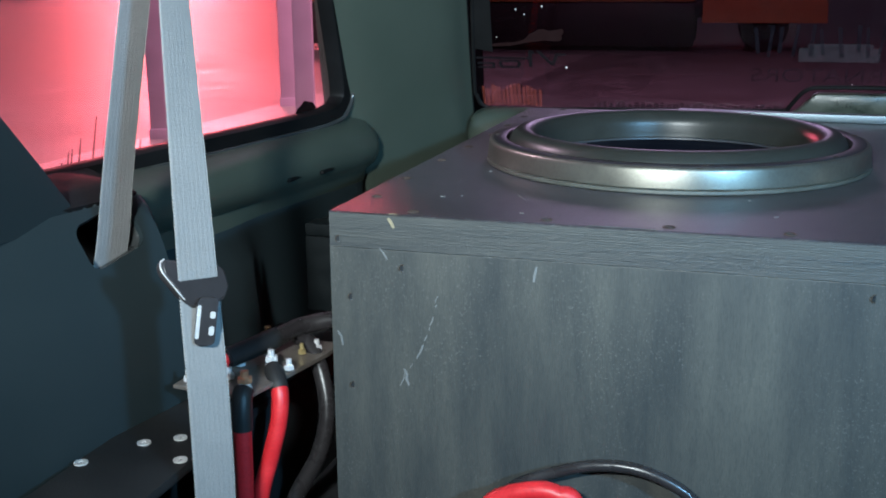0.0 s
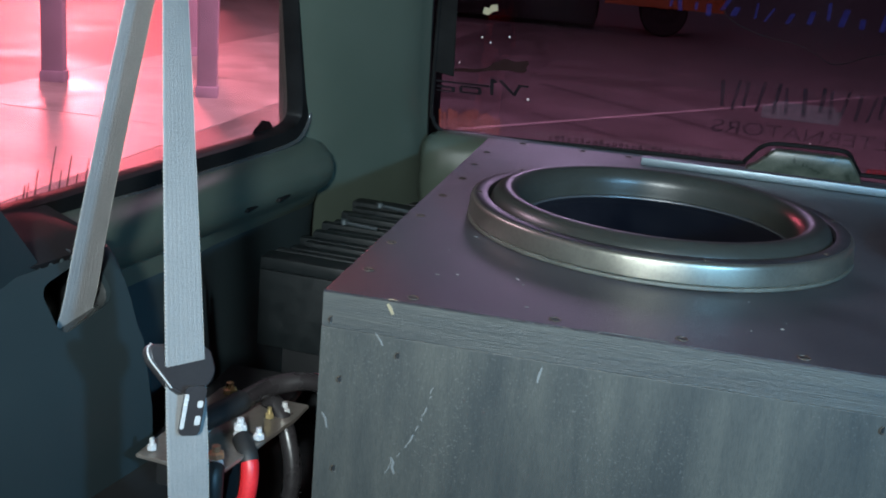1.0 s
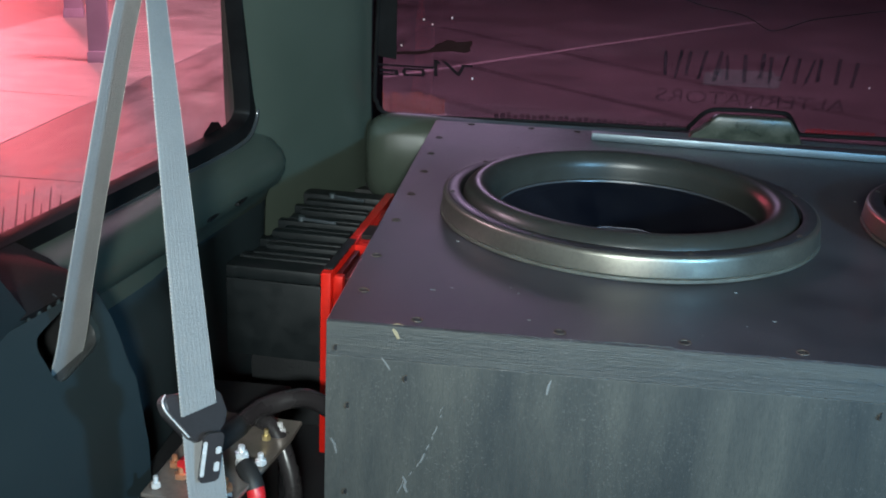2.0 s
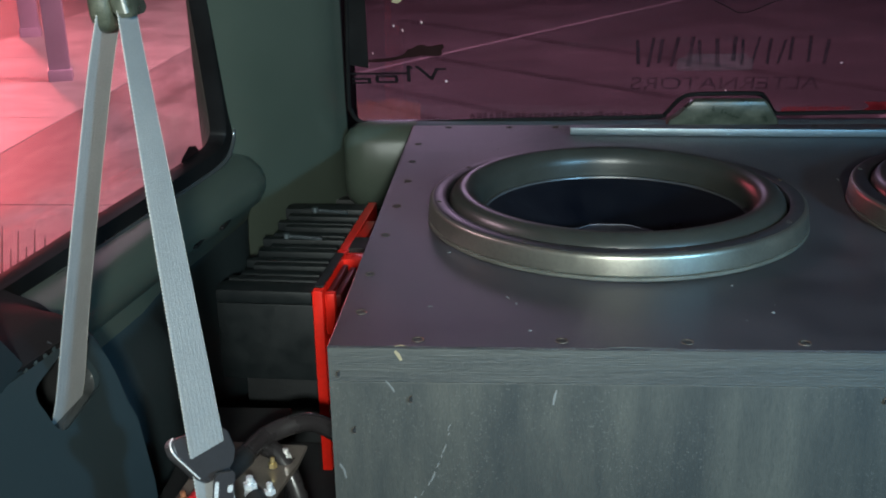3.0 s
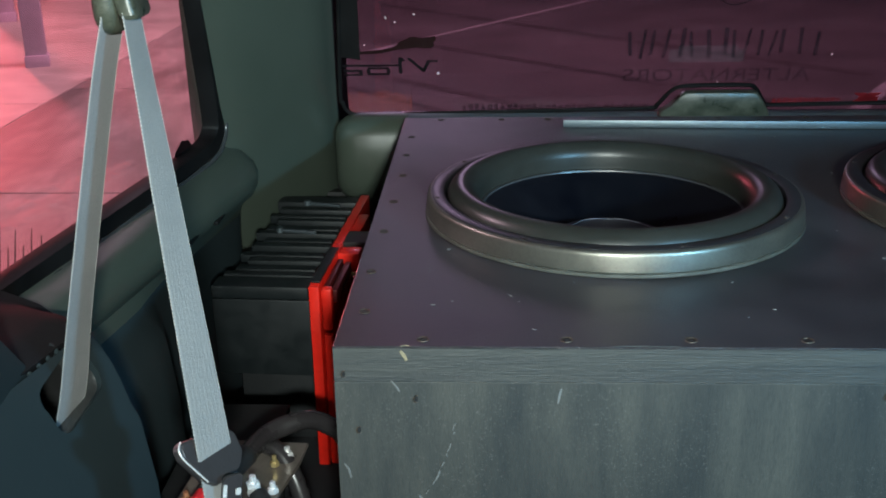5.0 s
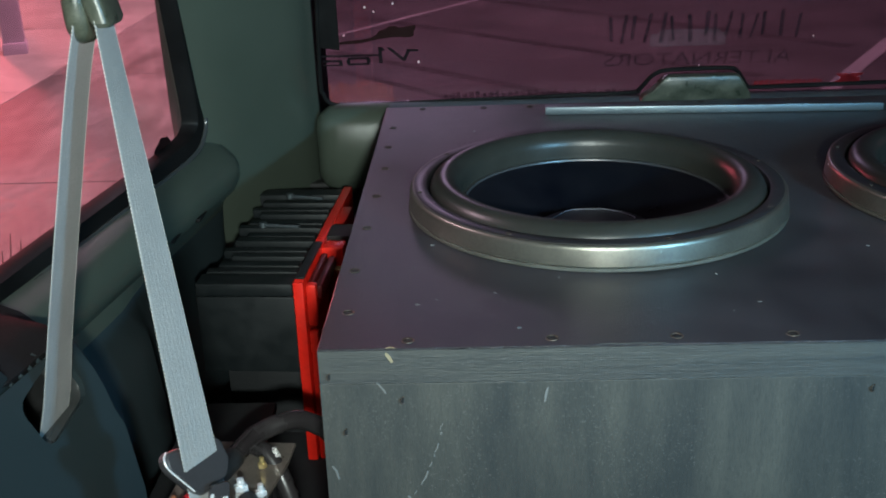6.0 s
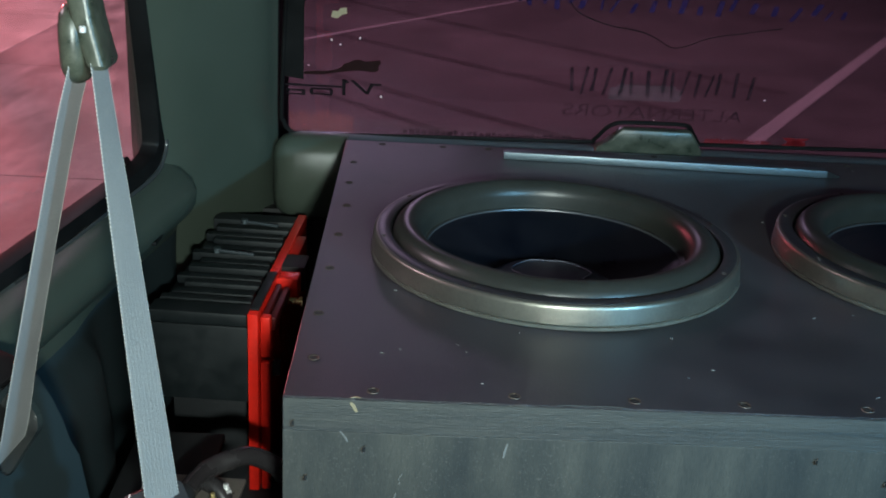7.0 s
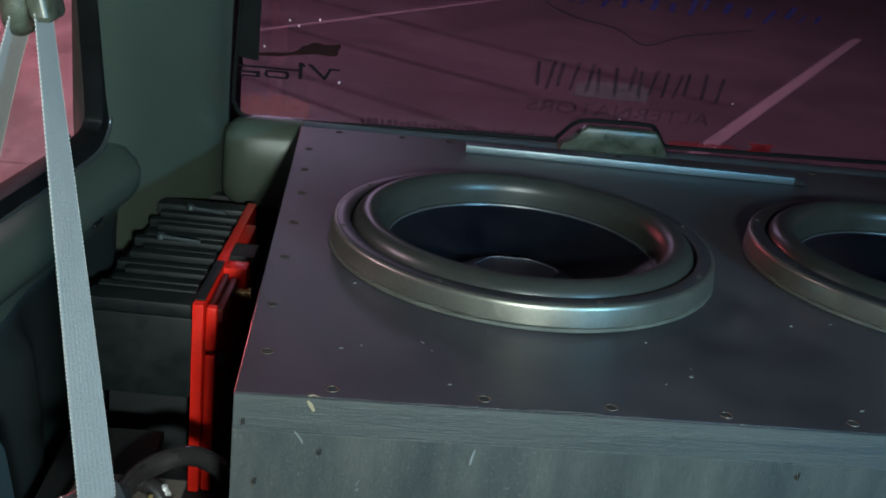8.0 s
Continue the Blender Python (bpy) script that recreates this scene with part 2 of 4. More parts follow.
def box(a, b, bevel=0.0, bm=None, seg=2):
    bm = bm or bmesh.new()
    g = bmesh.ops.create_cube(bm, size=1)
    c = [(p + q) / 2 for p, q in zip(a, b)]
    s = [abs(q - p) for p, q in zip(a, b)]
    bmesh.ops.scale(bm, vec=s, verts=g["verts"])
    bmesh.ops.translate(bm, vec=c, verts=g["verts"])
    if bevel:
        es = list({e for v in g["verts"] for e in v.link_edges})
        bmesh.ops.bevel(bm, geom=es, offset=bevel, segments=seg, affect="EDGES", profile=0.6)
    return bm


def lathe(profile, n=96, centre=(0, 0, 0), bm=None, closed=False):
    bm = bm or bmesh.new()
    rings = []
    for r, z in profile:
        if r < 1e-6:
            rings.append([bm.verts.new((centre[0], centre[1], centre[2] + z))] * n)
        else:
            rings.append([bm.verts.new((centre[0] + r * math.cos(2 * math.pi * i / n), centre[1] + r * math.sin(2 * math.pi * i / n), centre[2] + z)) for i in range(n)])
    pairs = list(zip(rings, rings[1:])) + ([(rings[-1], rings[0])] if closed else [])
    for a, b in pairs:
        for i in range(n):
            j = (i + 1) % n
            vs = list(dict.fromkeys((a[i], a[j], b[j], b[i])))
            if len(vs) > 2:
                bm.faces.new(vs)
    return bm


def smooth_path(pts, n=8):
    """Catmull-Rom through the points."""
    p = [Vector(q) for q in pts]
    p = [2 * p[0] - p[1]] + p + [2 * p[-1] - p[-2]]
    out = []
    for i in range(1, len(p) - 2):
        a, b, c, d = p[i - 1:i + 3]
        for k in range(n):
            t = k / n
            out.append(0.5 * (2 * b + (c - a) * t + (2 * a - 5 * b + 4 * c - d) * t * t + (3 * b - a - 3 * c + d) * t ** 3))
    return out + [p[-2]]


def tube(pts, r, n=12, bm=None, steps=8):
    bm = bm or bmesh.new()
    path = smooth_path(pts, steps) if len(pts) > 2 else [Vector(q) for q in pts]
    up, rings = Vector((0.3, 0.2, 0.9)).normalized(), []
    for i, p in enumerate(path):
        d = (path[min(i + 1, len(path) - 1)] - path[max(i - 1, 0)]).normalized()
        u = (up - d * up.dot(d)).normalized()
        v = d.cross(u)
        up = u
        rings.append([bm.verts.new(p + r * (math.cos(2 * math.pi * k / n) * u + math.sin(2 * math.pi * k / n) * v)) for k in range(n)])
    for a, b in zip(rings, rings[1:]):
        for k in range(n):
            bm.faces.new((a[k], a[(k + 1) % n], b[(k + 1) % n], b[k]))
    bm.faces.new(rings[0])
    bm.faces.new(rings[-1][::-1])
    return bm


def sheet(rows, bm=None, thick=0.0):
    """A surface through rows of points, made thick along its normals."""
    bm = bm or bmesh.new()
    vs = [[bm.verts.new(p) for p in row] for row in rows]
    fs = [bm.faces.new((a[i], a[i + 1], b[i + 1], b[i])) for a, b in zip(vs, vs[1:]) for i in range(len(a) - 1)]
    if thick:
        bmesh.ops.recalc_face_normals(bm, faces=fs)
        bmesh.ops.solidify(bm, geom=fs, thickness=thick)
    return bm


def rounded_loop(a, b, r, n=6):
    out = []
    for cx, cy, s in ((a - r, b - r, 0), (-a + r, b - r, 90), (-a + r, -b + r, 180), (a - r, -b + r, 270)):
        out += [(cx + r * math.cos(radians(s + 90 * k / n)), cy + r * math.sin(radians(s + 90 * k / n))) for k in range(n + 1)]
    return out


def loft(loops, bm=None, caps=(False, False)):
    bm = bm or bmesh.new()
    vs = [[bm.verts.new(p) for p in lp] for lp in loops]
    n = len(vs[0])
    for a, b in zip(vs, vs[1:]):
        for i in range(n):
            bm.faces.new((a[i], a[(i + 1) % n], b[(i + 1) % n], b[i]))
    if caps[0]:
        bm.faces.new(vs[0][::-1])
    if caps[1]:
        bm.faces.new(vs[-1])
    return bm


def lerp(a, b, t):
    return a + (b - a) * t


def smoothstep(a, b, x):
    t = min(1, max(0, (x - a) / (b - a)))
    return t * t * (3 - 2 * t)


I4 = Matrix.Identity(4)
GROUND = -1.2
FLOOR = -0.42
ROOF = 0.60
MID = 0.56


def side_x(y, z=0.0):
    """The inner face of the side of the car; it draws in towards the tail and the roof."""
    return -0.292 - 0.15 * (0.73 - y) + 0.10 * max(0, z)


def rear_y(z):
    return 1.012 - 0.42 * z


# ---- outside ----
bm = bmesh.new()
bmesh.ops.create_grid(bm, x_segments=60, y_segments=60, size=400)
for v in bm.verts:
    d = max(abs(v.co.x), abs(v.co.y))
    k = (d / 400) ** 1.5
    v.co.x, v.co.y = v.co.x * k, v.co.y * k
bmesh.ops.translate(bm, vec=(0, 0, GROUND), verts=bm.verts)
solo("ground", bm, ASPHALT, "worn grey asphalt of a car park at night", "ground", "structure", smooth=False)


def stripe(p, q, w, name="parking_line", material=None, label="white painted parking line on the asphalt", category="road marking", lift=0.005):
    p, q = Vector((*p, GROUND)), Vector((*q, GROUND))
    d = (q - p).normalized()
    s = Vector((-d.y, d.x, 0)) * w / 2
    bm = bmesh.new()
    top = [bm.verts.new(v + Vector((0, 0, lift))) for v in (p - s, q - s, q + s, p + s)]
    f = bm.faces.new(top)
    r = bmesh.ops.extrude_face_region(bm, geom=[f])
    bmesh.ops.translate(bm, vec=(0, 0, -0.01), verts=[v for v in r["geom"] if isinstance(v, bmesh.types.BMVert)])
    return solo(name, bm, material or LINE, label, category, "structure", smooth=False)


stripe((2.23, 5.55), (6.1, 11.9), 0.11)
stripe((-1.35, 7.75), (2.9, 13.9), 0.06)


# thin darker diagonal strips laid flat on the asphalt
for p, q, w in (((-0.95, 7.54), (1.7, 4.96), 0.10), ((-0.9, 6.90), (0.9, 4.94), 0.07), ((-0.9, 9.14), (2.1, 6.31), 0.11), ((-1.1, 11.4), (3.0, 7.2), 0.14)):
    stripe(p, q, w, "dark_streak", MARK, "dark diagonal streak on the asphalt", "tyre mark", 0.002)

# pale concrete slabs beside the car, with open joints, and older grey ones nearer to it
apron = thing("pavement", Matrix.Translation((-3.6, 4.5, GROUND)), "pale worn concrete apron in large slabs", "pavement", kind="structure")
rs = random.Random(3)
for i, (x0, x1, mat) in enumerate(((-5.2, -3.012, CONCRETE), (-3.0, -1.30, CONCRETE_OLD))):
    for k in range(9):
        y0 = -4.0 + 2.6 * k + 0.5 * i
        bm = box((x0, y0, GROUND - 0.05), (x1, y0 + 2.588, GROUND + 0.004 + rs.uniform(0, 0.001)), 0.002, seg=1)
        part("slab", bm, mat, apron, smooth=False, world=True)


def post(x, y, r, h):
    t = thing("post", pose(x, y, GROUND, 0, 0, 20), "purple-grey painted square post standing on the concrete", "post", "posts by the car park")
    part("shaft", box((-r, -r, 0.0), (r, r, h), 0.02), POST, t)
    part("base_collar", box((-r - 0.012, -r - 0.012, 0.0), (r + 0.012, r + 0.012, 0.10), 0.012), POST, t)
    return t


post(-3.63, 7.85, 0.085, 3.4)
post(-5.0, 10.4, 0.095, 3.4)
post(-5.02, 7.7, 0.095, 3.4)


def box_truck(m):
    """A long box truck, seen from its side; length and skirts sized to block light."""
    t = thing("box_truck", m, "long orange-brown box truck parked in the dark", "truck")
    part("cargo_box", box((-5.6, -1.2, 0.95), (2.9, 1.2, 3.5), 0.04), CAR_PAINT, t)
    part("chassis", box((-5.4, -0.5, 0.62), (5.0, 0.5, 0.94), 0.03), BLACK, t)
    prof = [(3.05, 0.55), (3.05, 2.6), (3.5, 2.75), (4.3, 2.65), (5.0, 1.75), (5.3, 1.6), (5.35, 0.55)]
    part("cab", loft([[(x, y, z) for x, z in prof] for y in (-1.1, -1.0, 1.0, 1.1)], caps=(True, True)), CAR_PAINT, t, smooth=False)
    # full-length skirts added to stop red light passing under the truck
    part("shade_skirt", box((-5.4, -1.15, 0.10), (2.9, -1.1, 0.93), 0.01), BLACK, t)
    part("shade_skirt", box((-5.4, 1.1, 0.10), (2.9, 1.15, 0.93), 0.01), BLACK, t)
    for x in (-3.9, -2.8, 4.2):
        for y in (-0.93, 0.93):
            w = new("wheel")
            w.parent = t
            w.matrix_basis = pose(x, y, 0.46, 90)
            part("tyre", lathe([(0.26, -0.13), (0.43, -0.13), (0.46, -0.09), (0.46, 0.09), (0.43, 0.13), (0.26, 0.13)], 32, closed=True), TYRE, w)
            part("rim", lathe([(0, -0.04), (0.08, -0.1), (0.22, -0.07), (0.265, -0.1), (0.265, 0.1), (0.22, 0.07), (0.08, 0.1), (0, 0.04)], 24), TYRE, w)
    return t


box_truck(pose(-4.2, 21.6, GROUND, 0, 0, 3))

# ---- the car's shell ----
bm = box((-0.42, -2.6, FLOOR - 0.03), (1.50, 1.03, FLOOR))
solo("floor", bm, CARPET, "black carpeted cargo floor", "floor", "structure", smooth=False)
bm = box((-0.30, -2.6, ROOF), (1.50, 0.78, ROOF + 0.04))
solo("ceiling", bm, HEADLINER, "grey fabric headliner of the car", "ceiling", "structure", smooth=False)
bm = box((1.46, -2.6, FLOOR), (1.50, 1.0, ROOF))
solo("wall_right", bm, TRIM, "plain grey inner side of the car", "wall", "structure", smooth=False)
bm = box((-0.42, -2.64, FLOOR), (1.50, -2.6, ROOF))
solo("wall_front", bm, TRIM, "plain dark closing wall of the cabin", "wall", "structure", smooth=False)


# side trim below the window: a belt tower in front, a rolled sill behind it
def tower_weight(y):
    return 1 - smoothstep(0.05, 0.11, y)


def side_rows():
    ys = [-2.6, -1.2, -0.6, -0.4, -0.3] + [lerp(-0.28, 0.14, i / 42) for i in range(43)] + [lerp(0.17, 0.74, i / 12) for i in range(13)] + [0.765, 0.78, 0.79]
    rows = []
    for y in ys:
        x0 = side_x(y)
        q = smoothstep(0.34, 0.46, y)
        rolled = [(0.0, -0.002), (0.020, -0.010), (0.040, -0.018), (0.054, -0.030), (0.061, -0.046), (0.060, -0.064), (0.050, -0.082), (0.030, -0.096), (lerp(0.034, 0.020, q), -0.120), (lerp(0.068, 0.016, q), -0.165), (lerp(0.078, 0.016, q), -0.250), (lerp(0.082, 0.016, q), FLOOR)]
        end = math.sqrt(max(0.0, 1 - max(0, (y - 0.74) / 0.052) ** 2))
        rolled = [(x0 + dx * end, z) for dx, z in rolled]
        xt = lerp(-0.305, -0.240, max(0, min(1, (y + 0.3) / 0.35)))
        dz = [(-0.09, -0.002), (-0.07, -0.004), (-0.048, -0.008), (-0.032, -0.016), (-0.022, -0.028), (-0.013, -0.046), (-0.006, -0.066), (0.002, -0.097), (0.0095, -0.113), (0.02, -0.19), (0.022, -0.27), (0.024, FLOOR)]
        tower = [(x0 if i == 0 else xt + dx, z) for i, (dx, z) in enumerate(dz)]
        w = tower_weight(y)
        rows.append([(lerp(a, c, w), y, lerp(b, d, w)) for (a, b), (c, d) in zip(rolled, tower)])
    return rows


HOLE = Vector((-0.2665, -0.014, -0.045))
HOLE_N = Vector((0.88, -0.17, 0.42)).normalized()
HOLE_U = (Vector((0.25, 1, 0.25)) - HOLE_N * HOLE_N.dot(Vector((0.25, 1, 0.25)))).normalized()
HOLE_V = HOLE_N.cross(HOLE_U)
HOLE_M = Matrix((HOLE_U, HOLE_V, HOLE_N)).transposed().to_4x4()
HOLE_M.translation = HOLE


side = thing("wall_left", I4, "grey-green moulded side trim of the car with a belt slot", "wall", kind="structure")
rows = side_rows()
split = next(i for i, r in enumerate(rows) if r[0][1] > 0.115)
part("window_sill", sheet([r[:9] for r in rows[split:]], thick=0.010), TRIM, side)
part("lower_panel", sheet([r[8:] for r in rows[split:]], thick=0.010), TRIM_DARK, side)
# ledge cut from the tower and coloured dark, where red light should not reach
part("tower_ledge", sheet([r[:4] for r in rows[:split + 1]], thick=0.012), DULL, side)
trim_ob = part("belt_tower", sheet([r[3:] for r in rows[:split + 1]], thick=0.012), TRIM_DARK, side)
cut = new("cut", finish(loft([[(u, v, z) for u, v in rounded_loop(0.044, 0.027, 0.016)] for z in (-0.05, 0.05)], caps=(True, True)), "cut", BLACK, False))
cut.matrix_world = HOLE_M
md = trim_ob.modifiers.new("slot", "BOOLEAN")
md.operation, md.solver, md.object = "DIFFERENCE", "EXACT", cut
dg = bpy.context.evaluated_depsgraph_get()
slotted = bpy.data.meshes.new_from_object(trim_ob.evaluated_get(dg))
trim_ob.modifiers.clear()
trim_ob.data = slotted
bpy.data.objects.remove(cut)
loops = []
for grow, z in ((0.000, -0.020), (0.000, 0.002), (0.002, 0.005), (0.005, 0.005), (0.007, 0.002), (0.007, -0.008)):
    loops.append([HOLE_M @ Vector((u, v, z)) for u, v in rounded_loop(0.042 + grow, 0.025 + grow, 0.015 + grow)])
part("slot_bezel", loft(loops), BEZEL, side, "black rounded plastic bezel")
part("slot_pocket", loft([[HOLE_M @ Vector((u, v, z)) for u, v in rounded_loop(0.046, 0.029, 0.016)] for z in (-0.014, -0.07)], caps=(False, True)), BLACK, side)
for i in range(5):
    p = HOLE + HOLE_U * (-0.034 + 0.015 * i) + HOLE_V * 0.0365 + HOLE_N * 0.002
    part("rib", tube([p - HOLE_V * 0.0055, p + HOLE_N * 0.0008, p + HOLE_V * 0.0055 - HOLE_N * 0.002], 0.0026, 8, steps=3), TRIM_DARK, side)

# two short vent slots in the panel under the sill
for y, z in ((0.585, -0.069), (0.492, -0.066)):
    p = Vector((side_x(y) + 0.0575, y, z))
    part("vent_slot", box(p - Vector((0.004, 0.024, 0.0030)), p + Vector((0.0032, 0.024, 0.0030)), 0.002), GASKET, side, "dark narrow vent slot", world=True)

# front pillar of the window, with a slanting rear edge
bm = bmesh.new()
line = [(-0.012, -0.026), (-0.036, -0.006), (-0.086, 0.046), (-0.138, 0.098), (-0.345, 0.30), (-0.645, ROOF), (-2.6, ROOF), (-2.6, -0.012)]
loops = []
for dx in (0.035, 0.0):
    loops.append([(-0.322 + dx + 0.1 * max(0, z), y, z) for y, z in line])
bm = loft(loops, caps=(True, True))
bmesh.ops.bevel(bm, geom=bm.edges[:], offset=0.006, segments=2, affect="EDGES")
part("front_pillar", bm, TRIM_DARK, side)

# rear pillar between side glass and rear glass
rows = []
for i in range(17):
    z = lerp(-0.30, ROOF, i / 16)
    a = Vector((side_x(0.76, z) - 0.004, 0.745 - 0.38 * z, z))
    b = Vector((-0.133 + 0.06 * max(z, 0), rear_y(z) - 0.012, z))
    row = []
    for k in range(13):
        u = k / 12
        p = a.lerp(b, u)
        n = Vector((0.78, -0.55, 0))
        bulge = 0.020 * (1 - (2 * u - 1) ** 4)
        row.append(p + n * (bulge - 0.012))
    row.insert(0, a + Vector((-0.04, 0.02, 0)))
    row.append(b + Vector((0.012, 0.05, 0)))
    rows.append(row)
part("rear_pillar", sheet(rows, thick=0.006), TRIM, side)

# side window: glass, gasket
win = thing("window_1", I4, "side window of the car with black rubber gasket", "window", kind="structure")
zt = ROOF - 0.02
bm = bmesh.new()
loops = []
for off in (0.0, -0.004):
    loops.append([(side_x(y, z) - 0.022 + off, y, z) for y, z in ((-0.6, zt), (-0.6, 0.0), (0.80, 0.0), (0.80 - 0.38 * zt, zt))])
pane = part("pane", loft(loops, caps=(True, True)), SIDE_GLASS, win, smooth=False)


def gasket_path(k):
    """The window's edge from the front along the bottom, round the corner and up."""
    pts = [(-0.6, 0.005), (0.0, 0.007), (0.30, 0.010), (0.60, 0.012), (0.690, 0.016), (0.722, 0.028), (0.725, 0.055), (0.69, 0.15), (0.60, 0.38), (0.52, zt)]
    return [Vector((side_x(y, z) + k, y, z)) for y, z in pts]


bm = bmesh.new()
path = smooth_path(gasket_path(0.0), 8)
prof = [(-0.022, -0.026), (0.004, -0.030), (0.012, -0.025), (0.011, -0.013), (0.006, 0.001), (0.000, 0.004), (-0.020, 0.004)]
loops = []
for i, p in enumerate(path):
    d = (path[min(i + 1, len(path) - 1)] - path[max(i - 1, 0)]).normalized()
    inn = Vector((0, -d.z, d.y))
    loops.append([p + Vector((dx, 0, 0)) + inn * dn for dx, dn in prof])
part("gasket", loft(loops, caps=(True, True)), GASKET, win)
lip = []
for i, p in enumerate(path):
    if p.y > -0.35 and p.z < 0.07:
        d = (path[min(i + 1, len(path) - 1)] - path[max(i - 1, 0)]).normalized()
        lip.append(p + Vector((0.0125, 0, 0)) + Vector((0, -d.z, d.y)) * -0.021)
part("gasket_lip", tube(lip, 0.0042, 10, steps=1), BEZEL, win, "glossy rubber lip along the gasket")
# rear glass with gasket, latch and writing
rear = thing("window_2", I4, "tinted rear window with stickers and grimy lower edge", "window", kind="structure")
XL, XR = -0.123, 2 * MID + 0.123
TILT = math.atan(0.42)


def on_glass(x, h, off=0.0):
    """A place on the rear glass: x across, h up the glass from its lower edge, off towards the cabin."""
    return Vector((x, 1.012 - math.sin(TILT) * h - math.cos(TILT) * off, -0.002 + math.cos(TILT) * h - math.sin(TILT) * off * 0.0))


loops = [[on_glass(x, h, o) for x, h in ((XL - 0.02, -0.03), (XR + 0.02, -0.03), (XR + 0.02, 0.66), (XL - 0.02, 0.66))] for o in (-0.002, -0.006)]
part("pane", loft(loops, caps=(True, True)), REAR_GLASS, rear, smooth=False)
edge = [(XL + 0.055, 0.66), (XL + 0.022, 0.30), (XL + 0.001, 0.05), (XL + 0.003, 0.016), (XL + 0.010, -0.002), (XL + 0.030, -0.012), (XL + 0.08, -0.0125), (0.10, -0.008), (0.30, -0.003), (0.440, 0.0), (0.456, 0.008), (0.474, 0.034), (0.490, 0.046), (0.512, 0.049), (0.56, 0.050), (0.606, 0.050), (0.624, 0.046), (0.640, 0.024), (0.650, 0.010), (0.668, 0.006), (0.9, 0.010), (1.2, 0.016)]
bm = tube([on_glass(x, h, 0.002) for x, h in edge], 0.0040, 8, steps=5)
part("gasket", bm, GASKET, rear)


def wide_loft(profile, xs, taper=None):
    rows = []
    for x in xs:
        s = taper(x) if taper else 1
        rows.append([(x, 1.0 + (y - 1.0) * s, -0.09 + (z + 0.09) * (0.55 + 0.45 * s)) for y, z in profile])
    return sheet(rows)


sill = thing("wall_rear", I4, "grey-green rounded trim below the rear window", "wall", kind="structure")
prof = [(1.03, -0.010), (1.006, -0.009), (0.988, -0.014), (0.974, -0.026), (0.966, -0.045), (0.963, -0.085), (0.965, -0.130), (0.974, -0.160), (0.99, -0.172), (1.03, -0.175)]
end = [-0.136, -0.1355, -0.133, -0.128, -0.120, -0.108, -0.092, -0.06, -0.03, 0.0]
bm = wide_loft(prof, end, lambda x: math.sqrt(max(0.02, 1 - max(0, (-0.092 - x) / 0.0445) ** 2)))
part("sill_end", bm, TRIM, sill)
# right of its end the sill is a lighter blue-grey than TRIM
part("sill_trim", wide_loft(prof, [lerp(0.0005, 1.46, i / 20) for i in range(21)]), SILL, sill)
part("lower_panel", box((-0.3, 1.005, FLOOR), (1.5, 1.03, -0.16)), BLACK, sill, smooth=False)
part("tailgate_skin", box((-0.2, 1.04, -0.7), (1.5, 1.06, -0.02)), BLACK, sill, smooth=False)

latch = thing("window_latch", I4, "grey-green plastic cover over the rear window latch", "latch cover")
loops = []
for h, xa, xb, d in ((-0.012, 0.455, 0.655, 0.034), (0.000, 0.460, 0.652, 0.033), (0.010, 0.474, 0.646, 0.031), (0.030, 0.490, 0.634, 0.027), (0.037, 0.496, 0.629, 0.022), (0.040, 0.503, 0.623, 0.013)):
    r = rounded_loop((xb - xa) / 2, d / 2, 0.006, 4)
    loops.append([on_glass((xa + xb) / 2 + u, h, 0.002 + d / 2 + v) for u, v in r])
part("cover", loft(loops, caps=(True, True)), LATCH, latch)
# small pale patch drawn as a highlight on the cover, in the scratch colour
part("highlight_patch", box((0, 0, 0), (0.03, 0.001, 0.008), 0), SCRATCH, latch).matrix_basis = Matrix.Translation(on_glass(0.575, 0.026, 0.029))


def decal(x0, x1, h0, h1, shear=0.0):
    bm = bmesh.new()
    loops = [[on_glass(x + shear * (h - h0), h, o) for x, h in ((x0, h0), (x1, h0), (x1, h1), (x0, h1))] for o in (0.0, 0.0006)]
    return loft(loops, bm, (True, True))


def sticker(label, bars, material):
    t = thing("window_sticker", Matrix.Translation(on_glass((bars[0][0] + bars[-1][1]) / 2, bars[0][2])), label, "sticker", "stickers on the rear window")
    for x0, x1, h0, h1, sh in bars:
        part("letter_bar", decal(x0, x1, h0, h1, sh), material, t, smooth=False, world=True)
    return t


# logo sticker near the lower corner: plain bars
sticker("black angular logo sticker on the rear window", [(-0.114, -0.012, 0.0945, 0.0985, 0.08), (-0.112, -0.078, 0.0835, 0.0875, 0), (-0.112, -0.078, 0.0755, 0.0785, 0), (-0.084, -0.078, 0.0785, 0.0835, 0), (-0.068, -0.030, 0.0885, 0.0925, 0), (-0.068, -0.030, 0.0765, 0.0800, 0), (-0.070, -0.064, 0.0800, 0.0885, 0), (-0.034, -0.028, 0.0800, 0.0885, 0), (-0.012, -0.006, 0.079, 0.113, 0), (-0.006, 0.001, 0.1055, 0.113, -0.8), (0.030, 0.037, 0.083, 0.112, -0.95), (0.029, 0.035, 0.083, 0.104, 0.45), (0.038, 0.058, 0.103, 0.107, 0)], DECAL)
t = thing("window_sticker", Matrix.Translation(on_glass(0.0, 0.13)), "dark red-brown torn sticker on the rear window", "sticker", "stickers on the rear window")
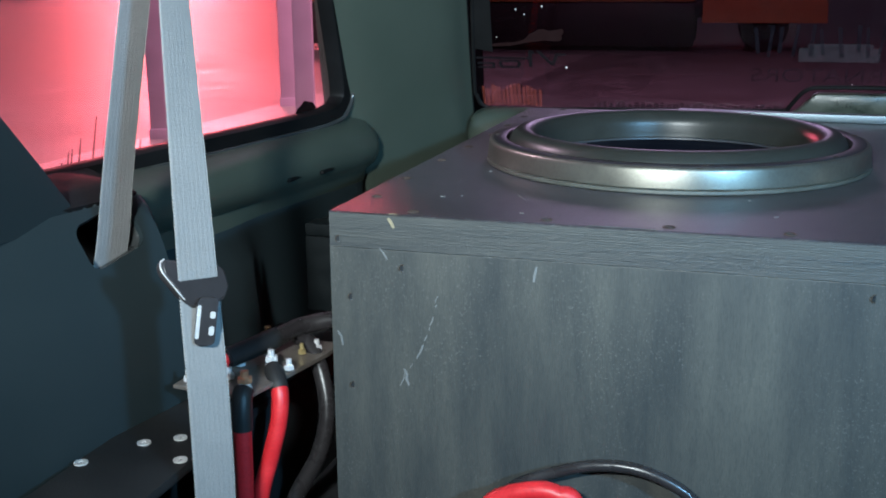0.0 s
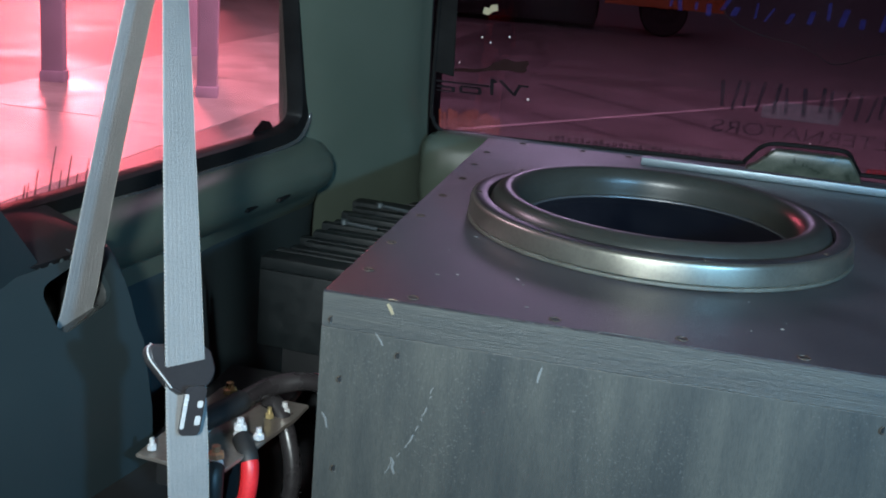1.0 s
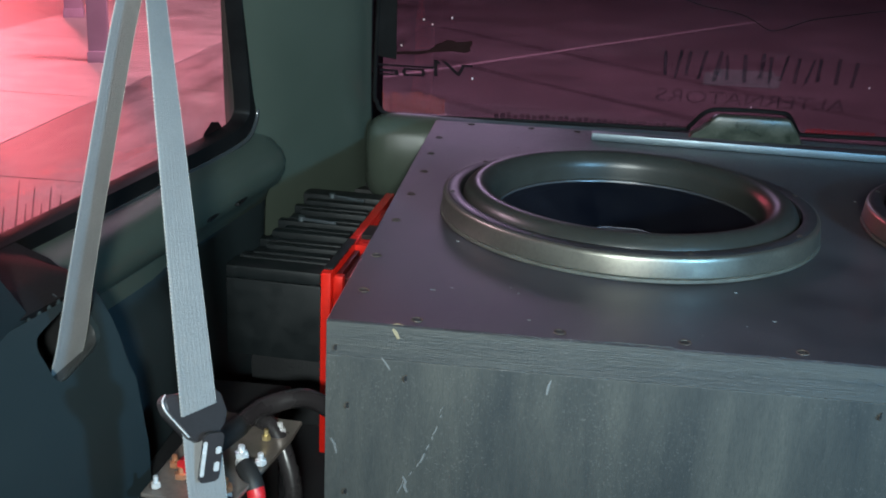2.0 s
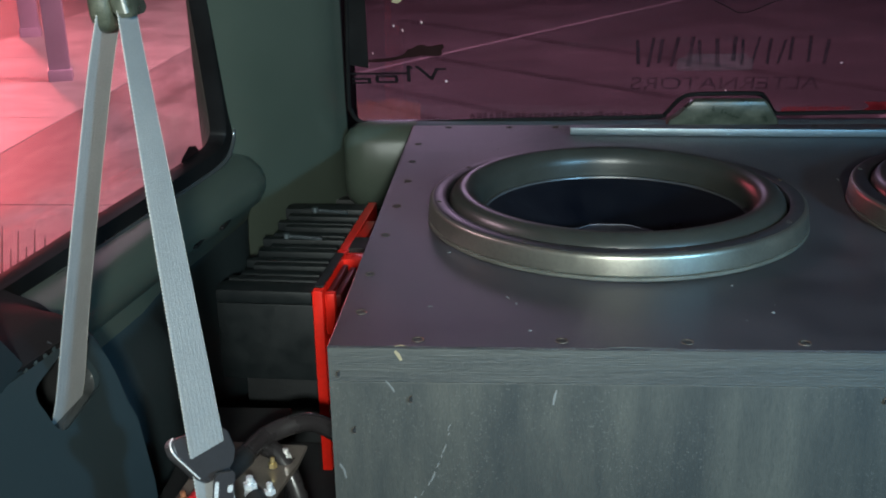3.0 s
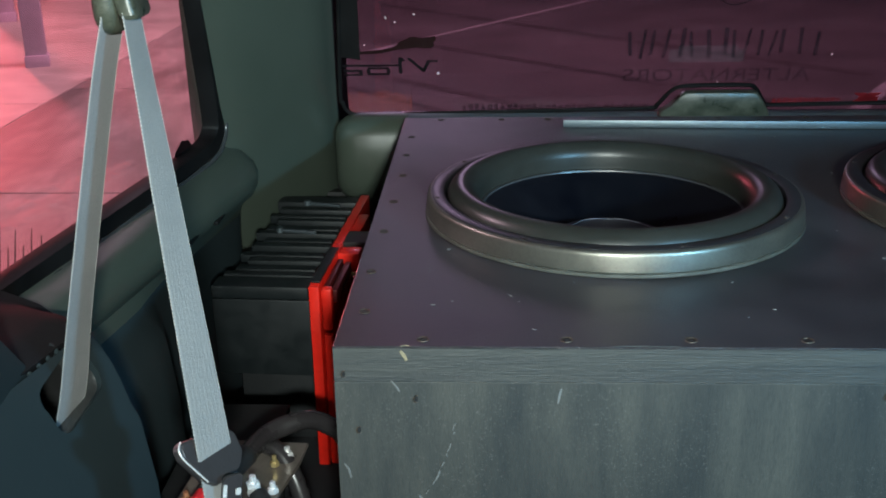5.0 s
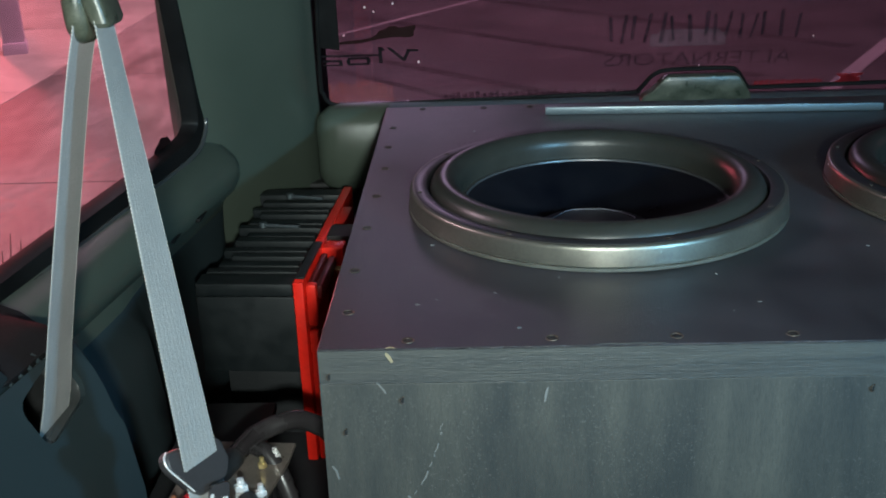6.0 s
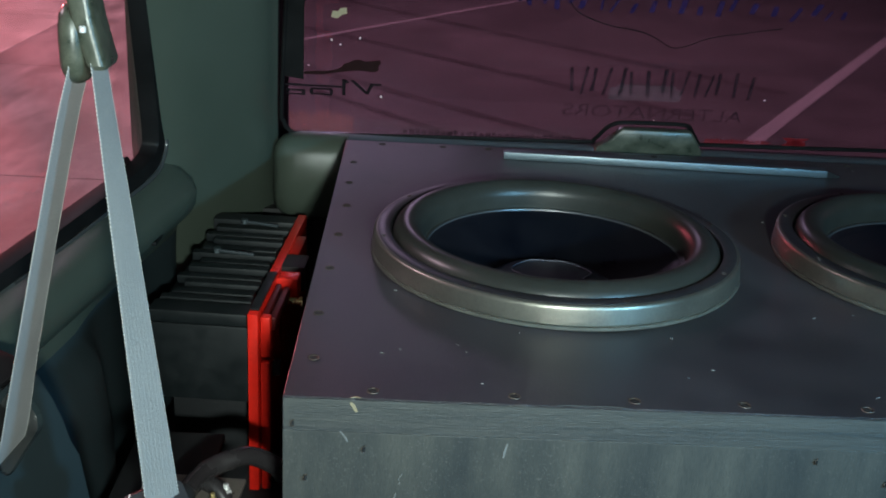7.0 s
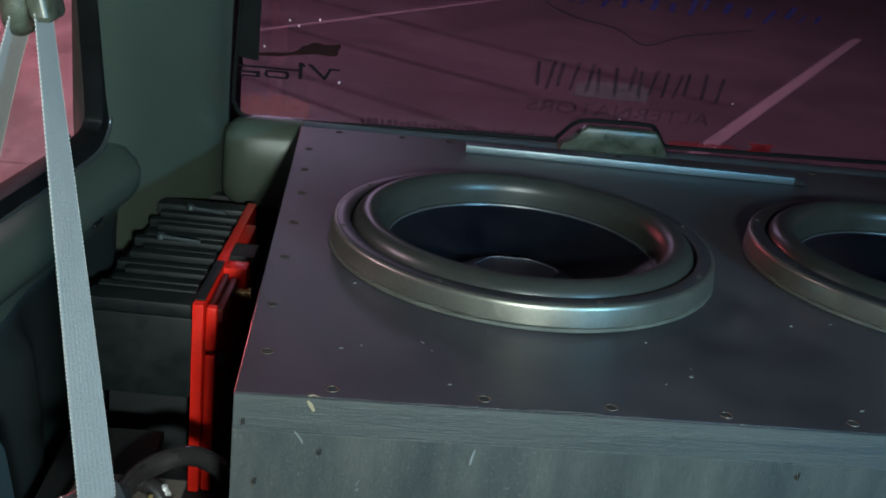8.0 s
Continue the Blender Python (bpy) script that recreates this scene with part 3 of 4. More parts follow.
torn = [(-0.082, 0.120), (-0.045, 0.1215), (-0.012, 0.129), (0.004, 0.131), (0.020, 0.1335), (0.036, 0.1315), (0.047, 0.132), (0.054, 0.137), (0.052, 0.143), (0.057, 0.150), (0.055, 0.157), (0.040, 0.154), (0.030, 0.152), (0.020, 0.156), (0.010, 0.155), (0.001, 0.149), (-0.008, 0.146), (-0.013, 0.139), (-0.022, 0.133), (-0.040, 0.129), (-0.060, 0.128), (-0.083, 0.1245)]
part("patch", loft([[on_glass(x, h, o) for x, h in torn] for o in (0.0, 0.0006)], caps=(True, True)), DECAL_BROWN, t, smooth=False, world=True)
# name in worn paint, unreadable: thin bars in letter-sized groups
bars = []
rw = random.Random(12)
for x0, x1 in ((0.395, 0.437), (0.453, 0.488), (0.503, 0.539), (0.558, 0.600), (0.618, 0.662), (0.688, 0.722)):
    n = 3 if x1 - x0 > 0.037 else 2
    for k in range(n):
        xa = lerp(x0, x1 - 0.0065, k / (n - 1))
        h0 = 0.106 + rw.uniform(0, 0.012)
        bars.append((xa, xa + rw.uniform(0.005, 0.0075), h0, 0.168 - rw.uniform(0, 0.010), rw.uniform(-0.15, 0.15)))
sticker("dark faded lettering bars on the rear window", bars, DECAL_FAINT)
sticker("row of small dark lettering bars at the window's foot", [(0.10 + 0.0118 * i, 0.107 + 0.0118 * i + 0.002 * (i % 3 == 1), -0.004 + 0.0002 * i, 0.007 + 0.002 * (i * 7 % 3), 0) for i in range(29)], DECAL_TRACE)
sticker("row of small red lettering bars at the window's foot", [(0.662 + 0.0095 * i, 0.669 + 0.0095 * i, 0.010 + 0.0003 * i, 0.019 + 0.001 * (i % 3), 0) for i in range(13)], DECAL_RED_FAINT)
sticker("red crossed sticker at the window's foot", [(0.800, 0.822, 0.008, 0.030, 1.5), (0.838, 0.860, 0.008, 0.030, -1.5), (0.815, 0.850, 0.014, 0.022, 0)], DECAL_RED)
bars, x = [], 0.285
while x < 0.86:
    w = rw.uniform(0.004, 0.011)
    h0 = 0.282 + rw.uniform(-0.006, 0.008)
    bars.append((x, x + w, h0, h0 + rw.uniform(0.012, 0.032), rw.uniform(-0.2, 0.5)))
    x += w + rw.uniform(0.006, 0.030)
sticker("row of blue lettering bars on the rear window", bars, DECAL_BLUE_FAINT)
sticker("faint grey label on the rear window", [(0.466, 0.597, 0.098, 0.124, 0), (0.480, 0.585, 0.1245, 0.132, 0)], DECAL_HAZE)
sticker("pale orange streaks of an old sticker at the window's foot", [(-0.108 + 0.0078 * i, -0.1035 + 0.0078 * i + rw.uniform(0, 0.002), -0.006 + rw.uniform(0, 0.004), 0.030 + rw.uniform(0, 0.016), rw.uniform(-0.05, 0.05)) for i in range(15)], DECAL_STREAK)
for x, h in ((-0.070, 0.139), (0.058, 0.079), (-0.029, 0.194), (-0.014, 0.185), (-0.094, 0.183), (-0.104, 0.148), (0.749, 0.112), (0.558, 0.056), (0.02, 0.20)):
    t = thing("paint_speck", Matrix.Translation(on_glass(x, h)), "tiny white paint speck on the rear window", "speck", "specks on the rear window")
    k = rw.uniform(0.0009, 0.0018)
    part("dot", loft([[on_glass(x + k * f * math.cos(g), h + k * f * 1.3 * math.sin(g), o) for g in (2 * math.pi * j / 9 for j in range(9))] for o, f in ((0.0, 1), (0.0009, 0.7))], caps=(True, True)), SPECK, t, world=True)
t = thing("window_sticker", Matrix.Translation(on_glass(0.55, 0.22)), "thin dark curved outline on the rear window", "sticker", "stickers on the rear window")
part("outline", tube([on_glass(x, h, 0.0008) for x, h in ((0.372, 0.292), (0.385, 0.276), (0.411, 0.262), (0.449, 0.250), (0.499, 0.242), (0.530, 0.229), (0.556, 0.214), (0.580, 0.216), (0.622, 0.236), (0.679, 0.249), (0.74, 0.262))], 0.0008, 6, steps=6), DECAL, t, world=True)
cu = bpy.data.curves.new("wording", "FONT")
cu.body, cu.size, cu.align_x = "ALTERNATORS", 0.030, "CENTER"
tmp = new("wording", cu)
word = bpy.data.meshes.new_from_object(tmp.evaluated_get(bpy.context.evaluated_depsgraph_get()))
bpy.data.objects.remove(tmp)
bm = bmesh.new()
bm.from_mesh(word)
wx, wh = max(v.co.x for v in bm.verts), max(v.co.y for v in bm.verts)
for v in bm.verts:
    v.co = on_glass(0.553 - v.co.x * 0.165 / wx, 0.059 + v.co.y * 0.026 / wh, 0.0006)
t = thing("window_sticker", Matrix.Translation(on_glass(0.553, 0.059)), "mirrored dark lettering on the rear window", "sticker", "stickers on the rear window")
part("lettering", bm, DECAL_FAINT, t, smooth=False, world=True)
bar = thing("window_bar", Matrix.Translation(on_glass(-0.085, 0.13)), "black speckled strip down the rear window", "window strip")
part("strip", loft([[on_glass(x, h, o) for x, h in ((-0.117, 0.116), (-0.080, 0.109), (-0.074, 0.25), (-0.052, 0.66), (-0.085, 0.66), (-0.107, 0.25))] for o in (0.0, 0.003)], caps=(True, True)), GASKET, bar, smooth=False, world=True)

# ---- speaker box ----
BW, BD, TOP_T = 1.182, 0.938, 0.038
SUBS = ((0.3115, 0.4167), (0.867, 0.430))
sbox = thing("speaker_box", Matrix.Translation((0, 0, FLOOR)), "large dark painted wooden speaker box, scratched", "speaker box")


def perimeter(x0, x1, y0, y1, cx, cy, n):
    out = []
    for i in range(n):
        a = 2 * math.pi * i / n
        c, s = math.cos(a), math.sin(a)
        k = min((x1 - cx) / c if c > 1e-9 else 1e9, (x0 - cx) / c if c < -1e-9 else 1e9, (y1 - cy) / s if s > 1e-9 else 1e9, (y0 - cy) / s if s < -1e-9 else 1e9)
        out.append((cx + k * c, cy + k * s))
    for X, Y in ((x0, y0), (x0, y1), (x1, y0), (x1, y1)):
        i = min(range(n), key=lambda j: (out[j][0] - X) ** 2 + (out[j][1] - Y) ** 2)
        out[i] = (X, Y)
    return out


bm = bmesh.new()
c = 0.0009
for (cx, cy), x0, x1 in ((SUBS[0], 0.0, 0.591), (SUBS[1], 0.591, BW)):
    n, r = 128, 0.212
    circ = [(cx + r * math.cos(2 * math.pi * i / n), cy + r * math.sin(2 * math.pi * i / n)) for i in range(n)]
    xi0, xi1 = x0 + (c if x0 == 0 else 0), x1 - (c if x1 == BW else 0)
    rim = perimeter(xi0, xi1, c, BD - c, cx, cy, n)
    rim2 = perimeter(x0, x1, 0, BD, cx, cy, n)
    loft([[(x, y, -TOP_T) for x, y in circ], [(x, y, 0) for x, y in circ], [(x, y, 0) for x, y in rim], [(x, y, -c) for x, y in rim2], [(x, y, -TOP_T + 0.0006) for x, y in rim2]], bm)
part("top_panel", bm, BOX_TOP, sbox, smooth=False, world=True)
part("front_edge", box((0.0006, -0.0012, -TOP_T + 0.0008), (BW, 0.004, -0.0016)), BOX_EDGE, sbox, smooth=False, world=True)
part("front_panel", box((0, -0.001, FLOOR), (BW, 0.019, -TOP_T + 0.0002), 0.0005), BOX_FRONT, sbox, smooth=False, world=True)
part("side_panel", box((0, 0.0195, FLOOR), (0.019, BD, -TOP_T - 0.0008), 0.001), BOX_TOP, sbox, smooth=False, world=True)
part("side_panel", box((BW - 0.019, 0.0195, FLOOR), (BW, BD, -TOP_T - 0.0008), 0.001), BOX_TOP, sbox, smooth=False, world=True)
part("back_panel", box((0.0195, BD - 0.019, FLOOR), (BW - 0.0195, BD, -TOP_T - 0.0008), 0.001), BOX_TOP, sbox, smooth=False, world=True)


def screw_mesh():
    bm = lathe([(0.0066, 0.0002), (0.0061, 0.0010), (0.0050, 0.0006), (0.0046, -0.0004)], 14)
    me = finish(bm, "screw", SCREW, False)
    bm = bmesh.new()
    bm.from_mesh(me)
    n = len(bm.faces)
    lathe([(0.0046, 0.00035), (0, 0.00030)], 14, bm=bm)
    box((-0.0034, -0.0007, 0.0003), (0.0034, 0.0007, 0.0007), 0, bm)
    bm.faces.ensure_lookup_table()
    for f in bm.faces[n:]:
        f.material_index = 1
    bm.to_mesh(me)
    bm.free()
    me.materials.append(SCREW_HOLE)
    return me


SCREW_ME = screw_mesh()


def screw(x, y, z=0.0, face="top"):
    ob = new("screw", SCREW_ME)
    ob.parent = sbox
    ob.matrix_basis = sbox.matrix_basis.inverted() @ (pose(x, y, z, 0, 0, 40 * math.sin(90 * x + 50 * y)) if face == "top" else pose(x, -0.001, z, 90, 0, 30) @ Matrix.Scale(0.65, 4))
    return ob


for x in (0.087, 0.227, 0.347, 0.458, 0.583, 0.71, 0.83, 0.95, 1.07):
    screw(x, 0.016)
for x in (0.065, 0.172, 0.253, 0.40, 0.55, 0.70, 0.90, 1.05):
    screw(x, 0.919)
for x, y in ((0.022, 0.083), (0.017, 0.194), (0.019, 0.331), (0.021, 0.453), (0.024, 0.576), (0.021, 0.687), (0.021, 0.80)):
    screw(x, y)
for x, z in ((0.081, -0.056), (0.0235, -0.091), (0.535, -0.051), (0.023, -0.190), (0.011, -0.029), (0.61, -0.075)):
    screw(x, 0, z, "front")


def fleck(pts, w, material, name, top):
    """A thin scratch or chip along a line on the box's top or front."""
    bm = bmesh.new()
    a = []
    for i, (u, v) in enumerate(pts):
        du, dv = (pts[min(i + 1, len(pts) - 1)][0] - pts[max(i - 1, 0)][0], pts[min(i + 1, len(pts) - 1)][1] - pts[max(i - 1, 0)][1])
        L = math.hypot(du, dv) or 1
        k = w * (0.35 + 0.65 * math.sin(math.pi * (i + 0.5) / len(pts)))
        a.append(((u - dv / L * k, v + du / L * k), (u + dv / L * k, v - du / L * k)))
    lift = 0.0006
    for (p, q), (r, s) in zip(a, a[1:]):
        co = [(u, v, lift) for u, v in (p, q, s, r)] if top else [(u, -0.0012 - lift, v) for u, v in (p, q, s, r)]
        base = [(u, v, -0.0005) for u, v in (p, q, s, r)] if top else [(u, 0.0, v) for u, v in (p, q, s, r)]
        va, vb = [bm.verts.new(x) for x in co], [bm.verts.new(x) for x in base]
        bm.faces.new(va)
        for i in range(4):
            bm.faces.new((va[i], va[(i + 1) % 4], vb[(i + 1) % 4], vb[i]))
    return part(name, bm, material, sbox, smooth=False, world=True)


for k in range(9):
    u = k / 8 + rs.uniform(-0.03, 0.03)
    x, z = 0.1185 - 0.012 * u - 0.023 * u * u, -0.083 - 0.086 * u
    l = rs.uniform(0.003, 0.013) * (0.7 + 0.4 * u)
    fleck([(x + rs.uniform(-0.001, 0.001), z), (x - 0.2 * l + rs.uniform(-0.0008, 0.0008), z - 0.5 * l), (x - 0.42 * l + rs.uniform(-0.0008, 0.0008), z - l)], rs.uniform(0.0003, 0.0008) * (0.7 + 0.8 * u), SCRATCH, "scratch", False)
fleck([(0.081, -0.166), (0.084, -0.172), (0.083, -0.177), (0.086, -0.184)], 0.0015, SCRATCH, "scratch", False)
fleck([(0.222, -0.044), (0.220, -0.052), (0.219, -0.060)], 0.0012, SCRATCH, "scratch", False)
fleck([(0.056, -0.036), (0.062, -0.044), (0.064, -0.048)], 0.0008, SCRATCH, "scratch", False)
fleck([(0.006, -0.13), (0.010, -0.136), (0.012, -0.146)], 0.0012, SCRATCH, "scratch", False)
fleck([(0.066, -0.004), (0.069, -0.008), (0.072, -0.014)], 0.0018, WOOD, "chip", False)
fleck([(0.066, 0.001), (0.071, 0.003), (0.075, 0.001)], 0.001, WOOD, "chip", True)
fleck([(0.27, 0.0022), (0.30, 0.0026), (0.335, 0.0022)], 0.0005, BOX_EDGE, "chip", True)
rnd = random.Random(7)
for i in range(46):
    x, y = rnd.uniform(0.02, 1.1), rnd.uniform(0.02, 0.9)
    if all(math.hypot(x - a, y - b) > 0.262 for a, b in SUBS):
        d = rnd.uniform(0, 6.3)
        l = rnd.uniform(0.0007, 0.003)
        fleck([(x, y), (x + l * math.cos(d), y + l * math.sin(d)), (x + 2 * l * math.cos(d + 0.3), y + 2 * l * math.sin(d + 0.3))], rnd.uniform(0.0003, 0.0009), SCRATCH, "paint_nick", True)
for x, y in ((0.103, 0.2685), (0.445, 0.091), (0.605, 0.238)):
    fleck([(x - 0.002, y), (x, y + 0.0005), (x + 0.002, y)], 0.0016, SCRATCH, "paint_nick", True)


def subwoofer(cx, cy, tilt):
    t = thing("subwoofer", Matrix.Translation((cx, cy, 0)), "large black subwoofer with a fat rubber surround", "subwoofer", "subwoofers in the box")
    part("mounting_flange", lathe([(0.206, -0.004), (0.206, 0.0005), (0.2436, 0.0005), (0.2446, 0.0016), (0.2443, 0.0048), (0.2426, 0.0058), (0.206, 0.0058)], 144), FLANGE, t, "dusty olive mounting flange")
    part("trim_ring", lathe([(0.228, 0.0062), (0.2426, 0.0062), (0.2434, 0.0070), (0.2432, 0.0100), (0.2416, 0.0250), (0.2408, 0.0280), (0.2394, 0.0298), (0.2376, 0.0306), (0.2300, 0.0306)], 144), RING, t, "satin metal ring with a bright wall")
    part("gasket_ring", lathe([(0.2184, 0.000), (0.2188, 0.0285), (0.2196, 0.0306), (0.2212, 0.0314), (0.2352, 0.0314), (0.2362, 0.0309), (0.2362, 0.0295)], 144), BAND, t, "dull black rubber gasket band")
    a = [(0.2170, -0.004), (0.2170, 0.0160)]
    for k in range(1, 20):
        g = math.pi * k / 20
        a.append((0.1962 + 0.0207 * math.cos(g), 0.0180 + 0.0245 * math.sin(g)))
    a += [(0.1754, 0.0110), (0.1748, 0.0052), (0.1728, 0.0036), (0.1700, 0.0034)]
    part("surround", lathe(a, 144), RUBBER, t, "glossy black rubber roll")
    part("cone_edge", lathe([(0.1722, 0.0040), (0.1714, 0.0048), (0.1700, 0.0042), (0.1690, 0.0012)], 120), EDGE_GLUE, t, "thin pale glued edge")
    part("cone", lathe([(0.1712, 0.0030), (0.1668, 0.0008), (0.1640, -0.0022), (0.1620, -0.0028), (0.1590, -0.0050), (0.125, -0.0265), (0.0860, -0.0500), (0.066, -0.063)], 120), CONE, t)
    part("dust_cap", lathe([(0.090, -0.0470), (0.086, -0.0440), (0.075, -0.0375), (0.055, -0.0310), (0.030, -0.0268), (0, -0.0255)], 72), CAP, t)
    for i, g in enumerate((-33, 14, 58, 104, 148, 191, 239, 284)):
        g = radians(g + tilt)
        ob = new("ring_screw", SCREW_ME)
        ob.parent = t
        ob.matrix_basis = pose(0.2310 * math.cos(g), 0.2310 * math.sin(g), 0.0315, 0, 0, 37 * i) @ Matrix.Scale(0.55, 4)
    # emblem on the dust cap: a plain wavy outline
    pts = []
    for i in range(49):
        g = 2 * math.pi * i / 48
        q = 0.050 + 0.005 * math.sin(3 * g + 0.4) + 0.0025 * math.sin(7 * g)
        pts.append((q * math.cos(g), q * math.sin(g), -0.0255 - 0.0055 * (q / 0.055) ** 2 + 0.0012))
    part("emblem_line", tube(pts, 0.0008, 6, steps=2), EMBLEM, t, "thin pale outline")
    return t


for i, (x, y) in enumerate(SUBS):
    subwoofer(x, y, 7 * i)

# aluminium strip lying on the box
rod = thing("metal_strip", pose(0.5545, 0.8545, 0.0, 0, 0, -2.6), "brushed aluminium strip lying on the speaker box", "metal strip")
bm = box((-0.279, -0.011, 0.0005), (0.279, 0.011, 0.014), 0.0025)
part("strip", bm, ALU, rod)
part("end_cap", loft([[(0.279, y, z) for y, z in ((-0.010, 0.001), (0.010, 0.001), (0.010, 0.013), (-0.010, 0.013))], [(0.302, y, z) for y, z in ((-0.004, 0.001), (0.004, 0.001), (0.004, 0.004), (-0.004, 0.004))]], caps=(True, True)), BLACK, rod)

# ---- amplifier ----
amp = thing("amplifier", pose(-0.094, 0.463, FLOOR, 0, 0, -3.5), "black finned amplifier with a red metal end plate", "amplifier")
AH = 0.290
part("body", box((-0.155, 0, AH - 0.142), (-0.012, 0.425, AH - 0.022), 0.003), FIN, amp)
# lower half set back and near-black, down to the floor
part("foot", box((-0.145, 0.075, 0), (-0.030, 0.400, AH - 0.1425), 0.003), BOARD, amp)
part("top_frame", box((-0.155, 0.0, AH - 0.0215), (-0.013, 0.040, AH - 0.002), 0.004), FIN, amp)
part("top_frame", box((-0.155, 0.388, AH - 0.0215), (-0.013, 0.425, AH - 0.002), 0.003), FIN, amp)
for i in range(11):
    y = 0.050 + 0.0305 * i
    h = AH - 0.004 - (0.0, 0.003, 0.001, 0.004)[i % 4]
    part("fin", box((-0.152 + 0.010 * (i % 3), y, AH - 0.0215), (-0.016 - 0.004 * (i % 2), y + (0.017, 0.020, 0.018)[i % 3], h), 0.003), FIN, amp)
part("end_plate", box((-0.0115, -0.003, 0), (0.0035, 0.428, AH + 0.001), 0.002), RED, amp, "red metal end plate")
part("end_flange", box((0.0065, -0.003, AH - 0.066), (0.0215, 0.012, AH - 0.002), 0.004), RED, amp)
part("end_flange", box((0.0060, 0.002, 0), (0.0200, 0.013, AH - 0.076), 0.003), RED, amp)
part("plug", box((0.0225, 0.004, AH - 0.098), (0.034, 0.014, AH - 0.074), 0.002), GREY_CABLE, amp)
# thin black strip added so that the red plate's top looks dark
part("black_top_strip", box((-0.0105, 0.010, AH + 0.0015), (0.0030, 0.150, AH + 0.0045), 0.001), FIN, amp)
part("top_rail", box((0.0055, 0.014, AH - 0.026), (0.014, 0.128, AH - 0.006), 0.002), RED_SHADED, amp)
part("top_rail", box((0.0165, 0.014, AH - 0.030), (0.026, 0.128, AH - 0.010), 0.002), RED_SHADED, amp)
part("terminal_block", box((0.0025, 0.140, AH - 0.040), (0.036, 0.172, AH - 0.002), 0.003), RED, amp)
part("terminal_block", box((0.0025, 0.180, AH - 0.040), (0.040, 0.235, AH + 0.002), 0.003), BLACK, amp)
part("terminal_block", box((0.0025, 0.245, AH - 0.045), (0.020, 0.330, AH - 0.002), 0.003), RED, amp)
bm = lathe([(0, -0.014), (0.006, -0.014), (0.006, 0.0), (0.008, 0.002), (0.008, 0.006), (0, 0.006)], 12)
bmesh.ops.transform(bm, matrix=pose(0.040, 0.125, AH - 0.032, 0, 90, 0), verts=bm.verts)
part("terminal_bolt", bm, BRASS, amp)
# loose tools on the heatsink
for x, y, g in ((-0.062, 0.36, 12), (-0.075, 0.22, 8)):
    t = thing("hex_key", amp.matrix_basis @ pose(x, y, AH + 0.0005, 0, 0, -g), "small steel rod lying on the amplifier", "tool", "rods on the amplifier")
    part("rod", tube([(-0.030, 0, 0.003), (0.028, 0, 0.003)], 0.003, 8), ALU, t)
    part("tip", lathe([(0, 0), (0.006, 0), (0.006, 0.008), (0, 0.008)], 10, (-0.034, 0, 0)), ALU, t)

# ---- platform, distribution block, cables ----
plat = thing("platform_board", Matrix.Translation((-0.2, 0.0, FLOOR)), "black board beside the speaker box with bright washers", "board")
part("board", box((-0.232, -0.34, -0.262), (-0.118, 0.34, -0.250), 0.003), BOARD, plat, world=True)
part("riser", box((-0.225, -0.30, FLOOR), (-0.205, 0.28, -0.2625), 0.002), BOARD, plat, world=True)
part("riser", box((-0.140, -0.05, FLOOR), (-0.122, 0.28, -0.2625), 0.002), BOARD, plat, world=True)
for x, y in ((-0.1885, -0.0835), (-0.1575, -0.061), (-0.1285, -0.110), (-0.224, -0.145)):
    part("washer", lathe([(0.0025, 0), (0.0075, 0), (0.0075, 0.0014), (0.0025, 0.0014)], 16, (x, y, -0.2499), closed=True), NICKEL, plat, world=True)

dist = thing("distribution_block", pose(-0.126, 0.080, -0.250, 0, 0, -4), "bronzed metal power distribution plate with bolts", "terminal block")
PZ = 0.036
bm = loft([[(x, y, z) for x, y in ((-0.060, -0.098), (0.038, -0.103), (0.056, 0.055), (0.056, 0.095), (-0.060, 0.095))] for z in (PZ, PZ + 0.005)], caps=(True, True))
bmesh.ops.bevel(bm, geom=bm.edges[:], offset=0.001, segments=1, affect="EDGES")
part("plate", bm, PLATE, dist, smooth=False)
for y in (-0.07, 0.07):
    part("standoff", box((-0.045, y - 0.012, 0), (-0.012, y + 0.012, PZ - 0.0005), 0.003), BLACK, dist)


def hexbolt(x, y, s, material, lift=0.0):
    s *= 1.3
    bm = lathe([(0, 0), (s, 0), (s, 0.005), (s * 0.75, 0.006), (0, 0.006)], 6, (x, y, PZ + 0.0065 + lift))
    lathe([(0, 0.006), (s * 0.5, 0.006), (s * 0.5, 0.013), (0, 0.0135)], 12, (x, y, PZ + 0.0065 + lift), bm)
    return part("bolt", bm, material, dist, smooth=False)


for x, y, s, mm in ((-0.042, 0.082, 0.007, BRASS), (0.018, 0.074, 0.007, COPPER), (0.022, -0.0185, 0.006, NICKEL), (0.042, -0.013, 0.005, NICKEL), (0.029, -0.088, 0.007, COPPER), (-0.048, -0.085, 0.004, NICKEL), (-0.030, -0.060, 0.006, COPPER), (0.040, 0.060, 0.005, NICKEL), (-0.012, 0.040, 0.005, NICKEL), (-0.020, -0.020, 0.006, NICKEL), (0.030, 0.040, 0.004, BRASS), (-0.046, -0.040, 0.005, COPPER), (-0.008, -0.062, 0.005, NICKEL)):
    hexbolt(x, y, s, mm, 0.010 if (x, y) in ((0.022, -0.0185), (0.029, -0.088)) else 0.0)


